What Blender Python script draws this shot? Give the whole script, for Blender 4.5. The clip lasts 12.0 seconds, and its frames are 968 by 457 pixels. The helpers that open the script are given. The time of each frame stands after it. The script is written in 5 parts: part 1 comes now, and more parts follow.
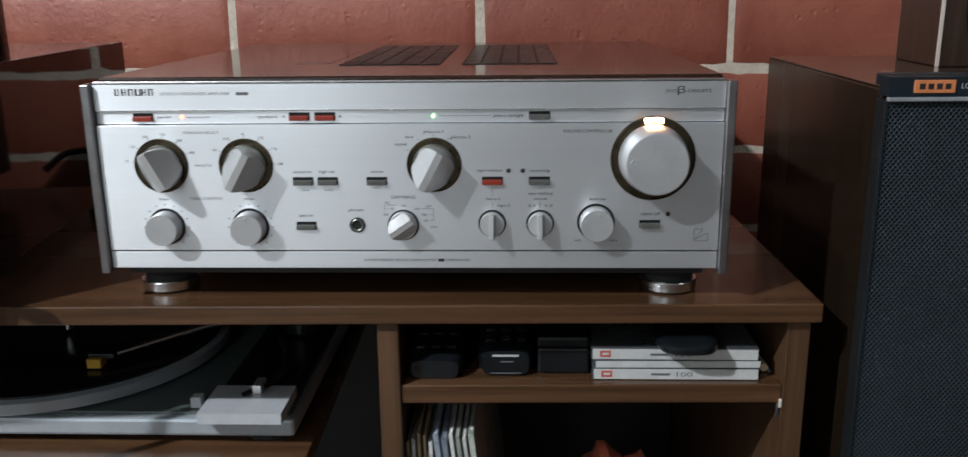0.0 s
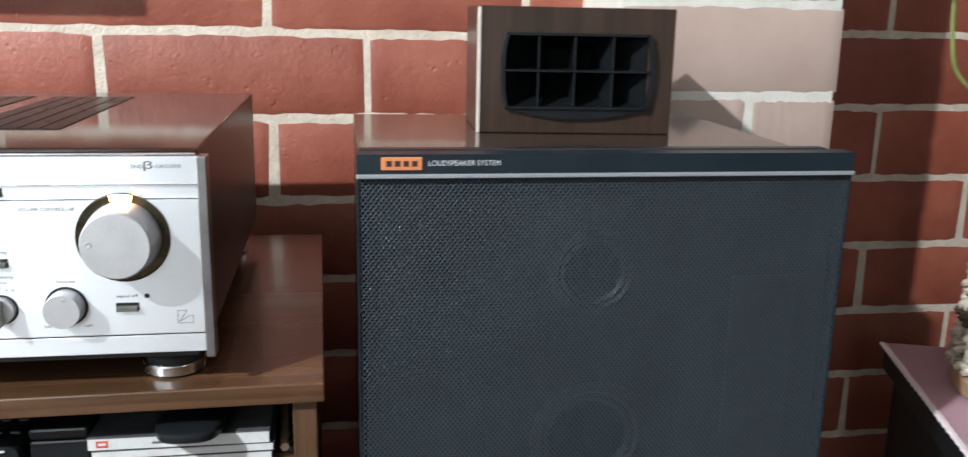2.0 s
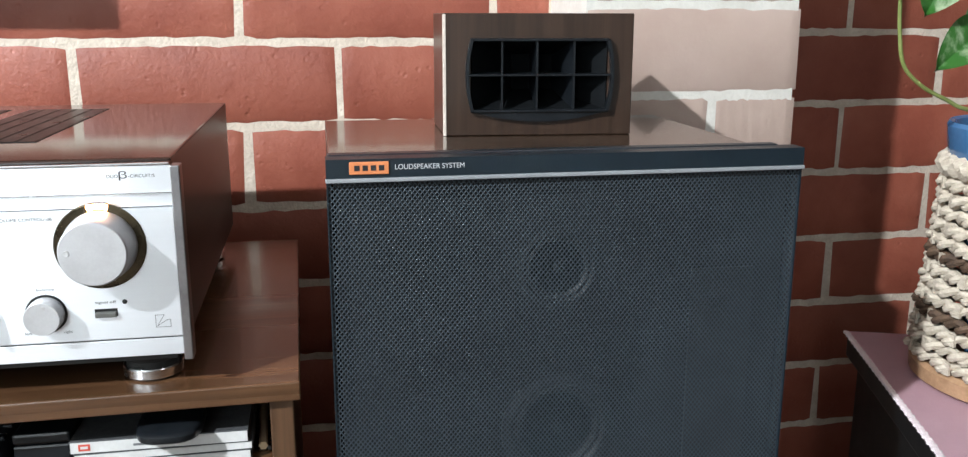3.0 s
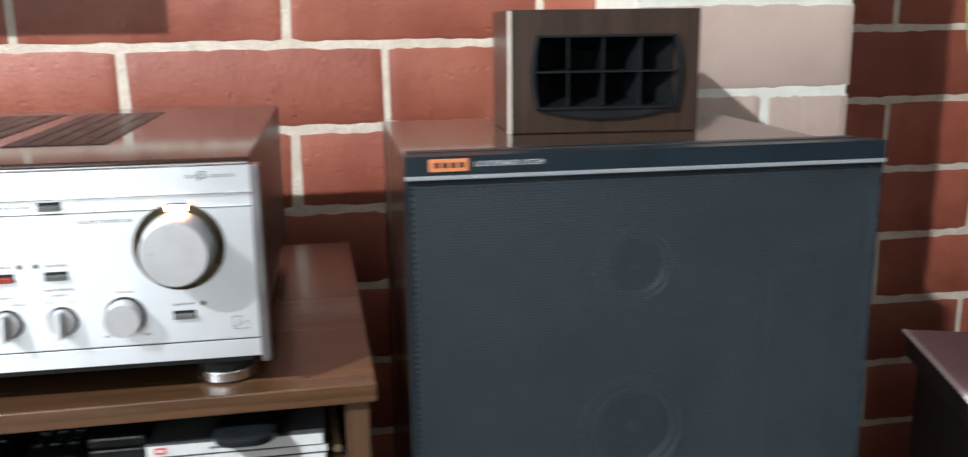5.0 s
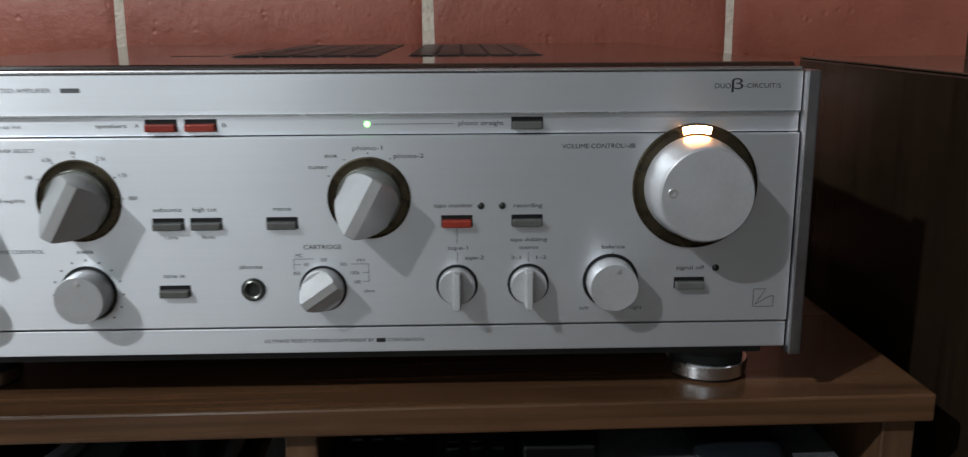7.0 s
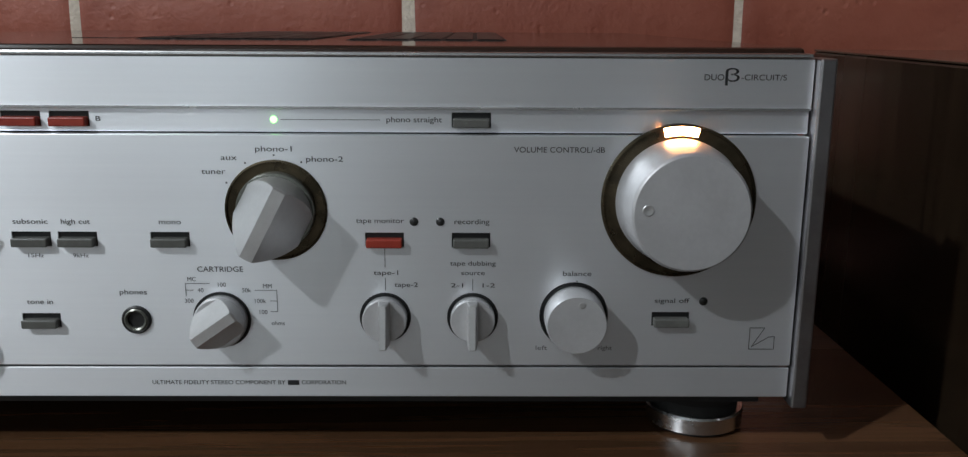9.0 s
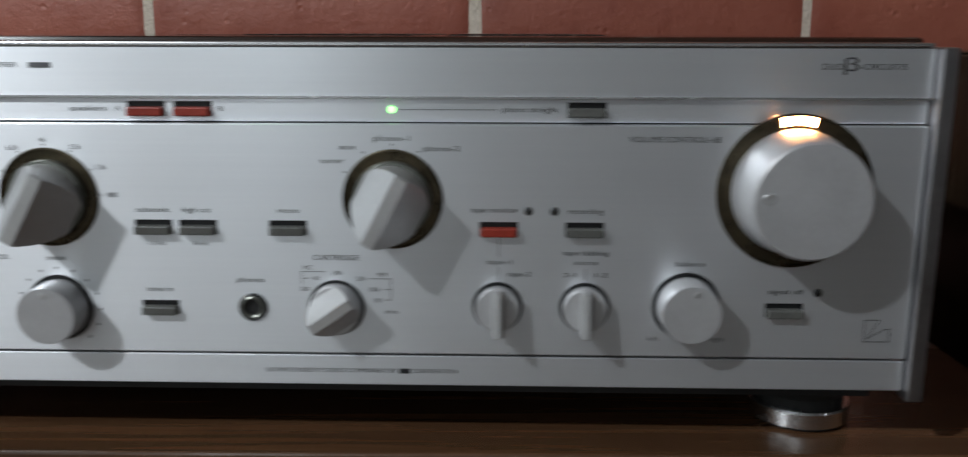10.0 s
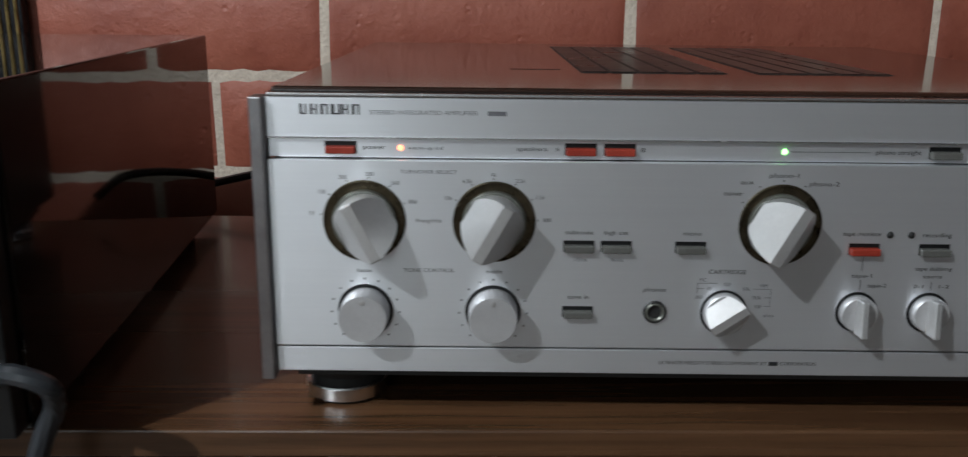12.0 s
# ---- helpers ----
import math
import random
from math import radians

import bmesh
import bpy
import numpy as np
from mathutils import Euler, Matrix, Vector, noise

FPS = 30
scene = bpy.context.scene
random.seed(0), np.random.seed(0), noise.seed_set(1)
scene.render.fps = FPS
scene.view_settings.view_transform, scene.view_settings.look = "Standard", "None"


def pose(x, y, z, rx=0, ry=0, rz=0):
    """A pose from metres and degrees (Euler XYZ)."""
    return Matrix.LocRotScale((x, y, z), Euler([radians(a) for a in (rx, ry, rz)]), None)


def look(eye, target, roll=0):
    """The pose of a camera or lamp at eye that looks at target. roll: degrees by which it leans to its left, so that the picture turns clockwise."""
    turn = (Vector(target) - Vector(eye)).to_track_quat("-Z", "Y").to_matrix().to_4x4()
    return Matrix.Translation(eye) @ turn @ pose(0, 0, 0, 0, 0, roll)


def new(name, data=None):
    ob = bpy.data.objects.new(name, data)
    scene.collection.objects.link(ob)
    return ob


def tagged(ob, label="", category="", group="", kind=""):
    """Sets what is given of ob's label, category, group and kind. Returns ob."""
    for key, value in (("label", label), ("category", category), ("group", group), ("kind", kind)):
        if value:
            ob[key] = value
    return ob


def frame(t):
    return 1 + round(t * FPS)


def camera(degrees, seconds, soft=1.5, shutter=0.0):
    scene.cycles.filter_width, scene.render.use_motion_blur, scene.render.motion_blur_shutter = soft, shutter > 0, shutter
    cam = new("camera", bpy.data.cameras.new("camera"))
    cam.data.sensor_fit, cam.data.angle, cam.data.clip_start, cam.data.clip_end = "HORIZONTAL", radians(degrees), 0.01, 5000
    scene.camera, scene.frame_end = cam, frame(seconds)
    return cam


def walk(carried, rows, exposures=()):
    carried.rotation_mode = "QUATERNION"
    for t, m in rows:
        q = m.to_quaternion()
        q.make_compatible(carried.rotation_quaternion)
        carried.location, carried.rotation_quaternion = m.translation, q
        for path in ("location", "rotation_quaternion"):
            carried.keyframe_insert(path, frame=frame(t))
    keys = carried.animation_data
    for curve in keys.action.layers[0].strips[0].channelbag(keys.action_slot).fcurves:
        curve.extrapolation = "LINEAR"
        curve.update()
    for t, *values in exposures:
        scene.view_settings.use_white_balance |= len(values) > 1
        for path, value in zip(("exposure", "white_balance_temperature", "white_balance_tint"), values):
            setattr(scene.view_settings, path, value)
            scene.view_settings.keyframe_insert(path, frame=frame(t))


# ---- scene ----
cam = camera(56.6, 12.0, soft=1.25, shutter=0.6)
PATH = [
    (0, (0.077, -0.62, 0.84), (0.003, 1.311, 0.326), -0.6),
    (0.5, (0.125, -0.6, 0.836), (0.056, 1.338, 0.345), -0.2),
    (1, (0.22, -0.579, 0.85), (0.289, 1.356, 0.352), 0.7),
    (1.5, (0.275, -0.575, 0.859), (0.48, 1.355, 0.376), 1.0),
    (2, (0.31, -0.595, 0.872), (0.625, 1.324, 0.405), 1.2),
    (2.5, (0.317, -0.62, 0.876), (0.666, 1.295, 0.414), 0.4),
    (4.5, (0.313, -0.614, 0.87), (0.66, 1.302, 0.414), -0.5),
    (5, (0.273, -0.605, 0.868), (0.6, 1.316, 0.421), -0.7),
    (5.5, (0.161, -0.6, 0.865), (0.285, 1.346, 0.421), -1.7),
    (6, (0.063, -0.549, 0.865), (0.122, 1.4, 0.418), -1.9),
    (6.5, (0.046, -0.461, 0.822), (0.114, 1.489, 0.382), -0.8),
    (7, (0.061, -0.413, 0.801), (0.114, 1.536, 0.353), -0.3),
    (7.5, (0.081, -0.38, 0.797), (0.113, 1.574, 0.372), 0.0),
    (9.5, (0.094, -0.333, 0.788), (0.106, 1.614, 0.332), 0.6),
    (10, (0.063, -0.339, 0.784), (0.01, 1.614, 0.358), 0.1),
    (10.5, (-0.01, -0.355, 0.81), (-0.027, 1.58, 0.303), 0.4),
    (11, (-0.06, -0.372, 0.818), (-0.088, 1.564, 0.316), 0.3),
    (11.5, (-0.083, -0.389, 0.821), (-0.099, 1.546, 0.315), 0.3),
    (12, (-0.119, -0.408, 0.824), (-0.12, 1.527, 0.321), 0.6),
]
EXPOSURES = [(0, 0.56), (0.5, 0.56), (1.0, 0.48), (1.5, 1.25), (2.0, 1.72), (2.5, 1.85), (4.5, 1.88), (5.0, 1.78), (5.5, 1.25), (6.0, 0.60), (6.5, 0.42), (7.0, 0.18), (7.5, 0.08), (9.5, 0.02), (10.5, 0.02), (11.0, -0.06), (11.5, -0.02), (12.0, 0.28)]
walk(cam, [(t, look(eye, target, roll)) for t, eye, target, roll in PATH],
     EXPOSURES)

# ---- light ----
LAMP = (-1.76, -1.62, 2.57)
world = bpy.data.worlds.new("night_room")
scene.world = world
world.use_nodes = True
world.node_tree.nodes["Background"].inputs[0].default_value = (0.40, 0.60, 0.62, 1)
world.node_tree.nodes["Background"].inputs[1].default_value = 0.055
bulb_light = bpy.data.lights.new("ceiling_bulb_light", "POINT")
bulb_light.energy, bulb_light.color, bulb_light.shadow_soft_size = 245.0, (0.89, 0.945, 0.995), 0.040
new("ceiling_bulb_light", bulb_light).location = LAMP
# light added behind the camera for the front panel's highlight; its window is assumed
panel_sheen = bpy.data.lights.new("added_sheen_light", "AREA")
panel_sheen.shape, panel_sheen.size, panel_sheen.size_y, panel_sheen.energy, panel_sheen.color = "RECTANGLE", 0.50, 1.0, 5.0, (0.84, 0.94, 1.0)
panel_sheen_light = new("added_sheen_light", panel_sheen)
panel_sheen_light.location, panel_sheen_light.rotation_euler = (-0.95, -3.585, 1.55), (radians(90), 0, 0)


# ---- materials ----
def nodes_of(name):
    m = bpy.data.materials.new(name)
    m.use_nodes = True
    nt = m.node_tree
    return m, nt, nt.nodes["Principled BSDF"]


def add(nt, kind, **inputs):
    n = nt.nodes.new(kind)
    for k, v in inputs.items():
        n.inputs[k.replace("_", " ")].default_value = v
    return n


def coords(nt, scale=(1, 1, 1), rand=False):
    tc = nt.nodes.new("ShaderNodeTexCoord")
    mp = nt.nodes.new("ShaderNodeMapping")
    mp.inputs["Scale"].default_value = scale
    nt.links.new(tc.outputs["Object"], mp.inputs["Vector"])
    if rand:
        oi = nt.nodes.new("ShaderNodeObjectInfo")
        mul = nt.nodes.new("ShaderNodeMath")
        mul.operation = "MULTIPLY"
        mul.inputs[1].default_value = 37.0
        nt.links.new(oi.outputs["Random"], mul.inputs[0])
        nt.links.new(mul.outputs[0], mp.inputs["Location"])
    return mp.outputs["Vector"]


def surface(name, a, b, rough=0.5, metal=0.0, scale=20.0, fine=150.0, bump=0.1, stretch=(1, 1, 1), rvar=0.1, coat=0.0,
            spec=0.5, rand=False, aniso=0.0, contrast=(0.35, 0.65), dist=0.001):
    """Two colours mixed by broad noise, with fine grain in relief and roughness."""
    m, nt, p = nodes_of(name)
    vec = coords(nt, stretch, rand)
    n1 = add(nt, "ShaderNodeTexNoise", Scale=scale, Detail=6.0, Roughness=0.6)
    n2 = add(nt, "ShaderNodeTexNoise", Scale=fine, Detail=4.0, Roughness=0.6)
    for n in (n1, n2):
        nt.links.new(vec, n.inputs["Vector"])
    ramp = nt.nodes.new("ShaderNodeValToRGB")
    ramp.color_ramp.elements[0].position, ramp.color_ramp.elements[1].position = contrast
    ramp.color_ramp.elements[0].color, ramp.color_ramp.elements[1].color = (*a, 1), (*b, 1)
    mix = nt.nodes.new("ShaderNodeMath")
    mix.operation = "MULTIPLY_ADD"
    mix.inputs[1].default_value = 0.35
    nt.links.new(n2.outputs["Fac"], mix.inputs[0])
    sc = nt.nodes.new("ShaderNodeMath")
    sc.operation = "MULTIPLY"
    sc.inputs[1].default_value = 0.65
    nt.links.new(n1.outputs["Fac"], sc.inputs[0])
    nt.links.new(sc.outputs[0], mix.inputs[2])
    nt.links.new(mix.outputs[0], ramp.inputs["Fac"])
    nt.links.new(ramp.outputs["Color"], p.inputs["Base Color"])
    rr = nt.nodes.new("ShaderNodeMapRange")
    rr.inputs["To Min"].default_value, rr.inputs["To Max"].default_value = max(0.02, rough - rvar), min(1.0, rough + rvar)
    nt.links.new(n1.outputs["Fac"], rr.inputs["Value"])
    nt.links.new(rr.outputs["Result"], p.inputs["Roughness"])
    p.inputs["Metallic"].default_value = metal
    p.inputs["Coat Weight"].default_value = coat
    p.inputs["Coat Roughness"].default_value = 0.06
    p.inputs["Specular IOR Level"].default_value = spec
    if aniso:
        p.inputs["Anisotropic"].default_value = aniso
        tg = nt.nodes.new("ShaderNodeTangent")
        tg.direction_type, tg.axis = "RADIAL", "Z"
        p.inputs["Anisotropic Rotation"].default_value = 0.25
        nt.links.new(tg.outputs["Tangent"], p.inputs["Tangent"])
    if bump:
        bp = add(nt, "ShaderNodeBump", Strength=bump, Distance=dist)
        nt.links.new(n2.outputs["Fac"], bp.inputs["Height"])
        nt.links.new(bp.outputs["Normal"], p.inputs["Normal"])
    return m


def glow(name, colour, strength):
    m, nt, p = nodes_of(name)
    p.inputs["Base Color"].default_value = (*colour, 1)
    p.inputs["Emission Color"].default_value = (*colour, 1)
    p.inputs["Emission Strength"].default_value = strength
    return m


def brick_paint(name, a, b, c, relief=1.0):
    """Thick old paint on brick: patches, pits and drips, each brick its own tint."""
    m, nt, p = nodes_of(name)
    vec = coords(nt, (1, 1, 1), True)
    broad = add(nt, "ShaderNodeTexNoise", Scale=9.0, Detail=5.0, Roughness=0.6)
    fine = add(nt, "ShaderNodeTexNoise", Scale=170.0, Detail=5.0, Roughness=0.65)
    mid = add(nt, "ShaderNodeTexNoise", Scale=45.0, Detail=3.0, Roughness=0.55)
    pits = add(nt, "ShaderNodeTexVoronoi", Scale=95.0)
    for n in (broad, fine, mid, pits):
        nt.links.new(vec, n.inputs["Vector"])
    ramp = nt.nodes.new("ShaderNodeValToRGB")
    e = ramp.color_ramp.elements
    e[0].position, e[0].color = 0.36, (*a, 1)
    e[1].position, e[1].color = 0.68, (*c, 1)
    k = e.new(0.5)
    k.color = (*b, 1)
    nt.links.new(broad.outputs["Fac"], ramp.inputs["Fac"])
    oi = nt.nodes.new("ShaderNodeObjectInfo")
    hsv = nt.nodes.new("ShaderNodeHueSaturation")
    vr = nt.nodes.new("ShaderNodeMapRange")
    vr.inputs["To Min"].default_value, vr.inputs["To Max"].default_value = 0.86, 1.12
    nt.links.new(oi.outputs["Random"], vr.inputs["Value"])
    nt.links.new(vr.outputs["Result"], hsv.inputs["Value"])
    nt.links.new(ramp.outputs["Color"], hsv.inputs["Color"])
    nt.links.new(hsv.outputs["Color"], p.inputs["Base Color"])
    p.inputs["Roughness"].default_value = 0.48
    pr = nt.nodes.new("ShaderNodeMapRange")
    pr.inputs["From Min"].default_value, pr.inputs["From Max"].default_value = 0.05, 0.35
    nt.links.new(pits.outputs["Distance"], pr.inputs["Value"])
    gate = nt.nodes.new("ShaderNodeMapRange")
    gate.inputs["From Min"].default_value, gate.inputs["From Max"].default_value = 0.52, 0.64
    nt.links.new(mid.outputs["Fac"], gate.inputs["Value"])
    gated = nt.nodes.new("ShaderNodeMath")
    gated.operation = "MULTIPLY_ADD"
    inv = nt.nodes.new("ShaderNodeMath")
    inv.operation = "SUBTRACT"
    inv.inputs[1].default_value = 1.0
    nt.links.new(pr.outputs["Result"], inv.inputs[0])
    nt.links.new(inv.outputs[0], gated.inputs[0])
    nt.links.new(gate.outputs["Result"], gated.inputs[1])
    nt.links.new(fine.outputs["Fac"], gated.inputs[2])
    b1 = add(nt, "ShaderNodeBump", Strength=0.5 * relief, Distance=0.0018)
    nt.links.new(gated.outputs[0], b1.inputs["Height"])
    b2 = add(nt, "ShaderNodeBump", Strength=0.30 * relief, Distance=0.004)
    nt.links.new(mid.outputs["Fac"], b2.inputs["Height"])
    nt.links.new(b1.outputs["Normal"], b2.inputs["Normal"])
    nt.links.new(b2.outputs["Normal"], p.inputs["Normal"])
    return m


def wood(name, a, b, rough=0.35, along="x", coat=0.0, grain=1.0, bump=0.08, spec=0.5, rvar=0.08):
    """Wood grain: long streaks along one axis over a slow change of tone."""
    m, nt, p = nodes_of(name)
    s = {"x": (2.0, 60.0, 60.0), "y": (60.0, 2.0, 60.0), "z": (60.0, 60.0, 2.0)}[along]
    streak = add(nt, "ShaderNodeTexNoise", Scale=2.2 * grain, Detail=7.0, Roughness=0.62, Distortion=0.3)
    nt.links.new(coords(nt, s), streak.inputs["Vector"])
    slow = add(nt, "ShaderNodeTexNoise", Scale=0.6, Detail=3.0)
    nt.links.new(coords(nt, tuple(v * 0.25 for v in s)), slow.inputs["Vector"])
    pores = add(nt, "ShaderNodeTexNoise", Scale=9.0, Detail=2.0)
    nt.links.new(coords(nt, s), pores.inputs["Vector"])
    mx = nt.nodes.new("ShaderNodeMix")
    mx.data_type = "FLOAT"
    mx.inputs["Factor"].default_value = 0.35
    nt.links.new(streak.outputs["Fac"], mx.inputs["A"])
    nt.links.new(slow.outputs["Fac"], mx.inputs["B"])
    ramp = nt.nodes.new("ShaderNodeValToRGB")
    ramp.color_ramp.elements[0].position, ramp.color_ramp.elements[1].position = 0.36, 0.66
    ramp.color_ramp.elements[0].color, ramp.color_ramp.elements[1].color = (*a, 1), (*b, 1)
    nt.links.new(mx.outputs["Result"], ramp.inputs["Fac"])
    nt.links.new(ramp.outputs["Color"], p.inputs["Base Color"])
    rr = nt.nodes.new("ShaderNodeMapRange")
    rr.inputs["To Min"].default_value, rr.inputs["To Max"].default_value = max(0.02, rough - rvar), rough + rvar
    nt.links.new(slow.outputs["Fac"], rr.inputs["Value"])
    nt.links.new(rr.outputs["Result"], p.inputs["Roughness"])
    p.inputs["Coat Weight"].default_value, p.inputs["Coat Roughness"].default_value = coat, 0.05
    p.inputs["Specular IOR Level"].default_value = spec
    bp = add(nt, "ShaderNodeBump", Strength=bump, Distance=0.0006)
    nt.links.new(pores.outputs["Fac"], bp.inputs["Height"])
    nt.links.new(bp.outputs["Normal"], p.inputs["Normal"])
    return m


BRICK = brick_paint("red_brick_paint", (0.262, 0.067, 0.041), (0.308, 0.085, 0.052), (0.352, 0.107, 0.067))
PINK_BRICK = brick_paint("blush_brick_paint", (0.48, 0.355, 0.30), (0.51, 0.385, 0.325), (0.54, 0.41, 0.35), 0.35)
MORTAR = surface("cream_mortar", (0.56, 0.465, 0.375), (0.76, 0.665, 0.555), 0.8, scale=42, fine=260, bump=0.7, dist=0.003)
WHITE_MORTAR = surface("white_mortar", (0.66, 0.63, 0.57), (0.78, 0.75, 0.69), 0.8, scale=30, fine=220, bump=0.5, dist=0.002)
ALU = surface("brushed_aluminium", (0.88, 0.90, 0.935), (0.92, 0.94, 0.97), 0.38, 0.82, scale=8, fine=260, bump=0.03,
              stretch=(0.05, 1, 3), rvar=0.04, aniso=0.78, dist=0.0002)
ALU_EDGE = surface("polished_aluminium", (0.72, 0.72, 0.73), (0.82, 0.82, 0.83), 0.25, 1.0, scale=40, fine=400, bump=0.02)
KNOB = surface("satin_knob_aluminium", (0.58, 0.58, 0.59), (0.66, 0.66, 0.67), 0.42, 0.6, scale=60, fine=500, bump=0.03)
SKIRT = surface("olive_grey_skirt", (0.15, 0.155, 0.135), (0.21, 0.215, 0.19), 0.34, 0.6, scale=60, fine=500, bump=0.02)
KNOB_LIGHT = surface("knob_facet_aluminium", (0.66, 0.66, 0.66), (0.74, 0.74, 0.74), 0.35, 0.78, scale=60, fine=500, bump=0.03)
CHEEK = surface("grey_cheek_aluminium", (0.34, 0.33, 0.34), (0.44, 0.43, 0.44), 0.35, 1.0, scale=40, fine=300, bump=0.03)
BRASS = surface("dark_brass", (0.062, 0.051, 0.034), (0.135, 0.108, 0.068), 0.28, 0.9, scale=60, fine=300, bump=0.03)
BLACK = surface("black_plastic", (0.005, 0.0055, 0.006), (0.009, 0.0095, 0.010), 0.34, scale=40, fine=400, bump=0.05)
BLACK_GLOSS = surface("black_gloss_plastic", (0.008, 0.008, 0.010), (0.014, 0.014, 0.016), 0.16, scale=20, fine=300, bump=0.02)
CHASSIS = surface("black_steel", (0.010, 0.010, 0.010), (0.02, 0.02, 0.02), 0.5, scale=30, fine=500, bump=0.1)
VENT_BLACK = surface("black_vent_steel", (0.006, 0.005, 0.005), (0.010, 0.009, 0.009), 0.30, scale=30, fine=500, bump=0.03, spec=0.4)
HORN_BLACK = surface("black_moulded_horn", (0.0055, 0.0070, 0.0088), (0.009, 0.011, 0.0135), 0.30, scale=30, fine=400, bump=0.03, spec=0.4)
TRIM = surface("silver_trim", (0.33, 0.35, 0.37), (0.40, 0.42, 0.44), 0.35, 0.3, scale=40, fine=300, bump=0.03)
THROAT = surface("matt_black_throat", (0.0036, 0.0044, 0.0052), (0.006, 0.007, 0.008), 0.8, scale=30, fine=400, bump=0.03, spec=0.08)
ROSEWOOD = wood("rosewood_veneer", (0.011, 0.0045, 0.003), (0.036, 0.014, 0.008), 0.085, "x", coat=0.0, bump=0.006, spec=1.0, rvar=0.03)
# satin veneer of the case's sides, their shade darkened into its colour
ROSEWOOD_SHADED_SIDE = wood("rosewood_veneer_shaded_side", (0.007, 0.0035, 0.0027), (0.017, 0.0085, 0.006), 0.36, "y", bump=0.02, spec=0.4)
ROSEWOOD_DARK = wood("dark_lacquered_veneer", (0.004, 0.0037, 0.0034), (0.009, 0.0075, 0.0065), 0.05, "y", coat=0.0, bump=0.006, spec=0.5, rvar=0.02)
WALNUT_SHELF = wood("walnut_laminate", (0.046, 0.0215, 0.010), (0.138, 0.067, 0.032), 0.27, "x", coat=0.15, bump=0.05)
WALNUT_UP = wood("walnut_laminate_upright", (0.058, 0.029, 0.015), (0.140, 0.073, 0.038), 0.36, "z", bump=0.06)
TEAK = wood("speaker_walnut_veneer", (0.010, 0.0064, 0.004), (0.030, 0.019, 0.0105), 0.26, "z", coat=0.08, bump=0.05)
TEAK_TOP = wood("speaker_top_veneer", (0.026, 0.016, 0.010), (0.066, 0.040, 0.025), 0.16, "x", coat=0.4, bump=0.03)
HORN_WOOD = wood("horn_box_rosewood", (0.020, 0.011, 0.007), (0.052, 0.029, 0.019), 0.3, "z", coat=0.1, bump=0.05)
PALE_EDGE = surface("bare_edge_strip", (0.55, 0.47, 0.40), (0.68, 0.60, 0.53), 0.6, scale=50, fine=300, bump=0.1)
GRILLE = surface("blue_grey_mesh_paint", (0.021, 0.032, 0.042), (0.034, 0.049, 0.062), 0.55, 0.0, scale=30, fine=300, bump=0.05)
NAVY = surface("blue_black_plastic", (0.006, 0.0125, 0.018), (0.010, 0.0185, 0.026), 0.36, scale=25, fine=300, bump=0.05)
BAFFLE = surface("black_baffle", (0.005, 0.006, 0.007), (0.009, 0.010, 0.011), 0.6, scale=30, fine=200, bump=0.1)
CONE = surface("grey_paper_cone", (0.0055, 0.0065, 0.0075), (0.0095, 0.0105, 0.0115), 0.55, scale=60, fine=400, bump=0.2)
ORANGE = surface("orange_badge", (0.62, 0.20, 0.075), (0.72, 0.25, 0.10), 0.4, scale=100, fine=500, bump=0.02)
INK = surface("dark_print", (0.012, 0.012, 0.014), (0.02, 0.02, 0.022), 0.6, scale=100, fine=500, bump=0.0)
GREY_INK = surface("grey_print", (0.11, 0.11, 0.12), (0.15, 0.15, 0.16), 0.6, scale=100, fine=500, bump=0.0)
PALE_INK = surface("silver_print", (0.55, 0.56, 0.58), (0.62, 0.63, 0.65), 0.5, scale=100, fine=500, bump=0.0)
BTN_RED = surface("red_button", (0.26, 0.028, 0.016), (0.33, 0.040, 0.022), 0.36, scale=80, fine=400, bump=0.03)
BTN_GREY = surface("olive_grey_button", (0.085, 0.085, 0.078), (0.12, 0.12, 0.11), 0.36, scale=80, fine=400, bump=0.03)
LED_OFF = surface("unlit_led", (0.02, 0.02, 0.02), (0.035, 0.035, 0.035), 0.3, scale=80, fine=400, bump=0.0)
LED_GREEN = glow("lit_green_led", (0.22, 1.0, 0.18), 5.0)
LED_ORANGE = glow("lit_orange_led", (1.0, 0.20, 0.09), 4.5)
DIAL_LAMP = glow("dial_lamp", (1.0, 0.40, 0.14), 85.0)
RUBBER = surface("black_rubber", (0.012, 0.012, 0.012), (0.02, 0.02, 0.02), 0.7, scale=80, fine=400, bump=0.1)
TT_SILVER = surface("turntable_silver", (0.42, 0.46, 0.50), (0.50, 0.54, 0.58), 0.38, 0.35, scale=30, fine=400, bump=0.03)
PLATE_SILVER = surface("pale_plate_silver", (0.58, 0.60, 0.64), (0.68, 0.70, 0.74), 0.4, 0.25, scale=30, fine=400, bump=0.03)
TT_TOP = surface("turntable_green_grey", (0.090, 0.116, 0.112), (0.125, 0.152, 0.146), 0.4, 0.1, scale=20, fine=300, bump=0.03)
VINYL = surface("black_vinyl", (0.008, 0.008, 0.009), (0.014, 0.014, 0.015), 0.22, scale=30, fine=600, bump=0.1)
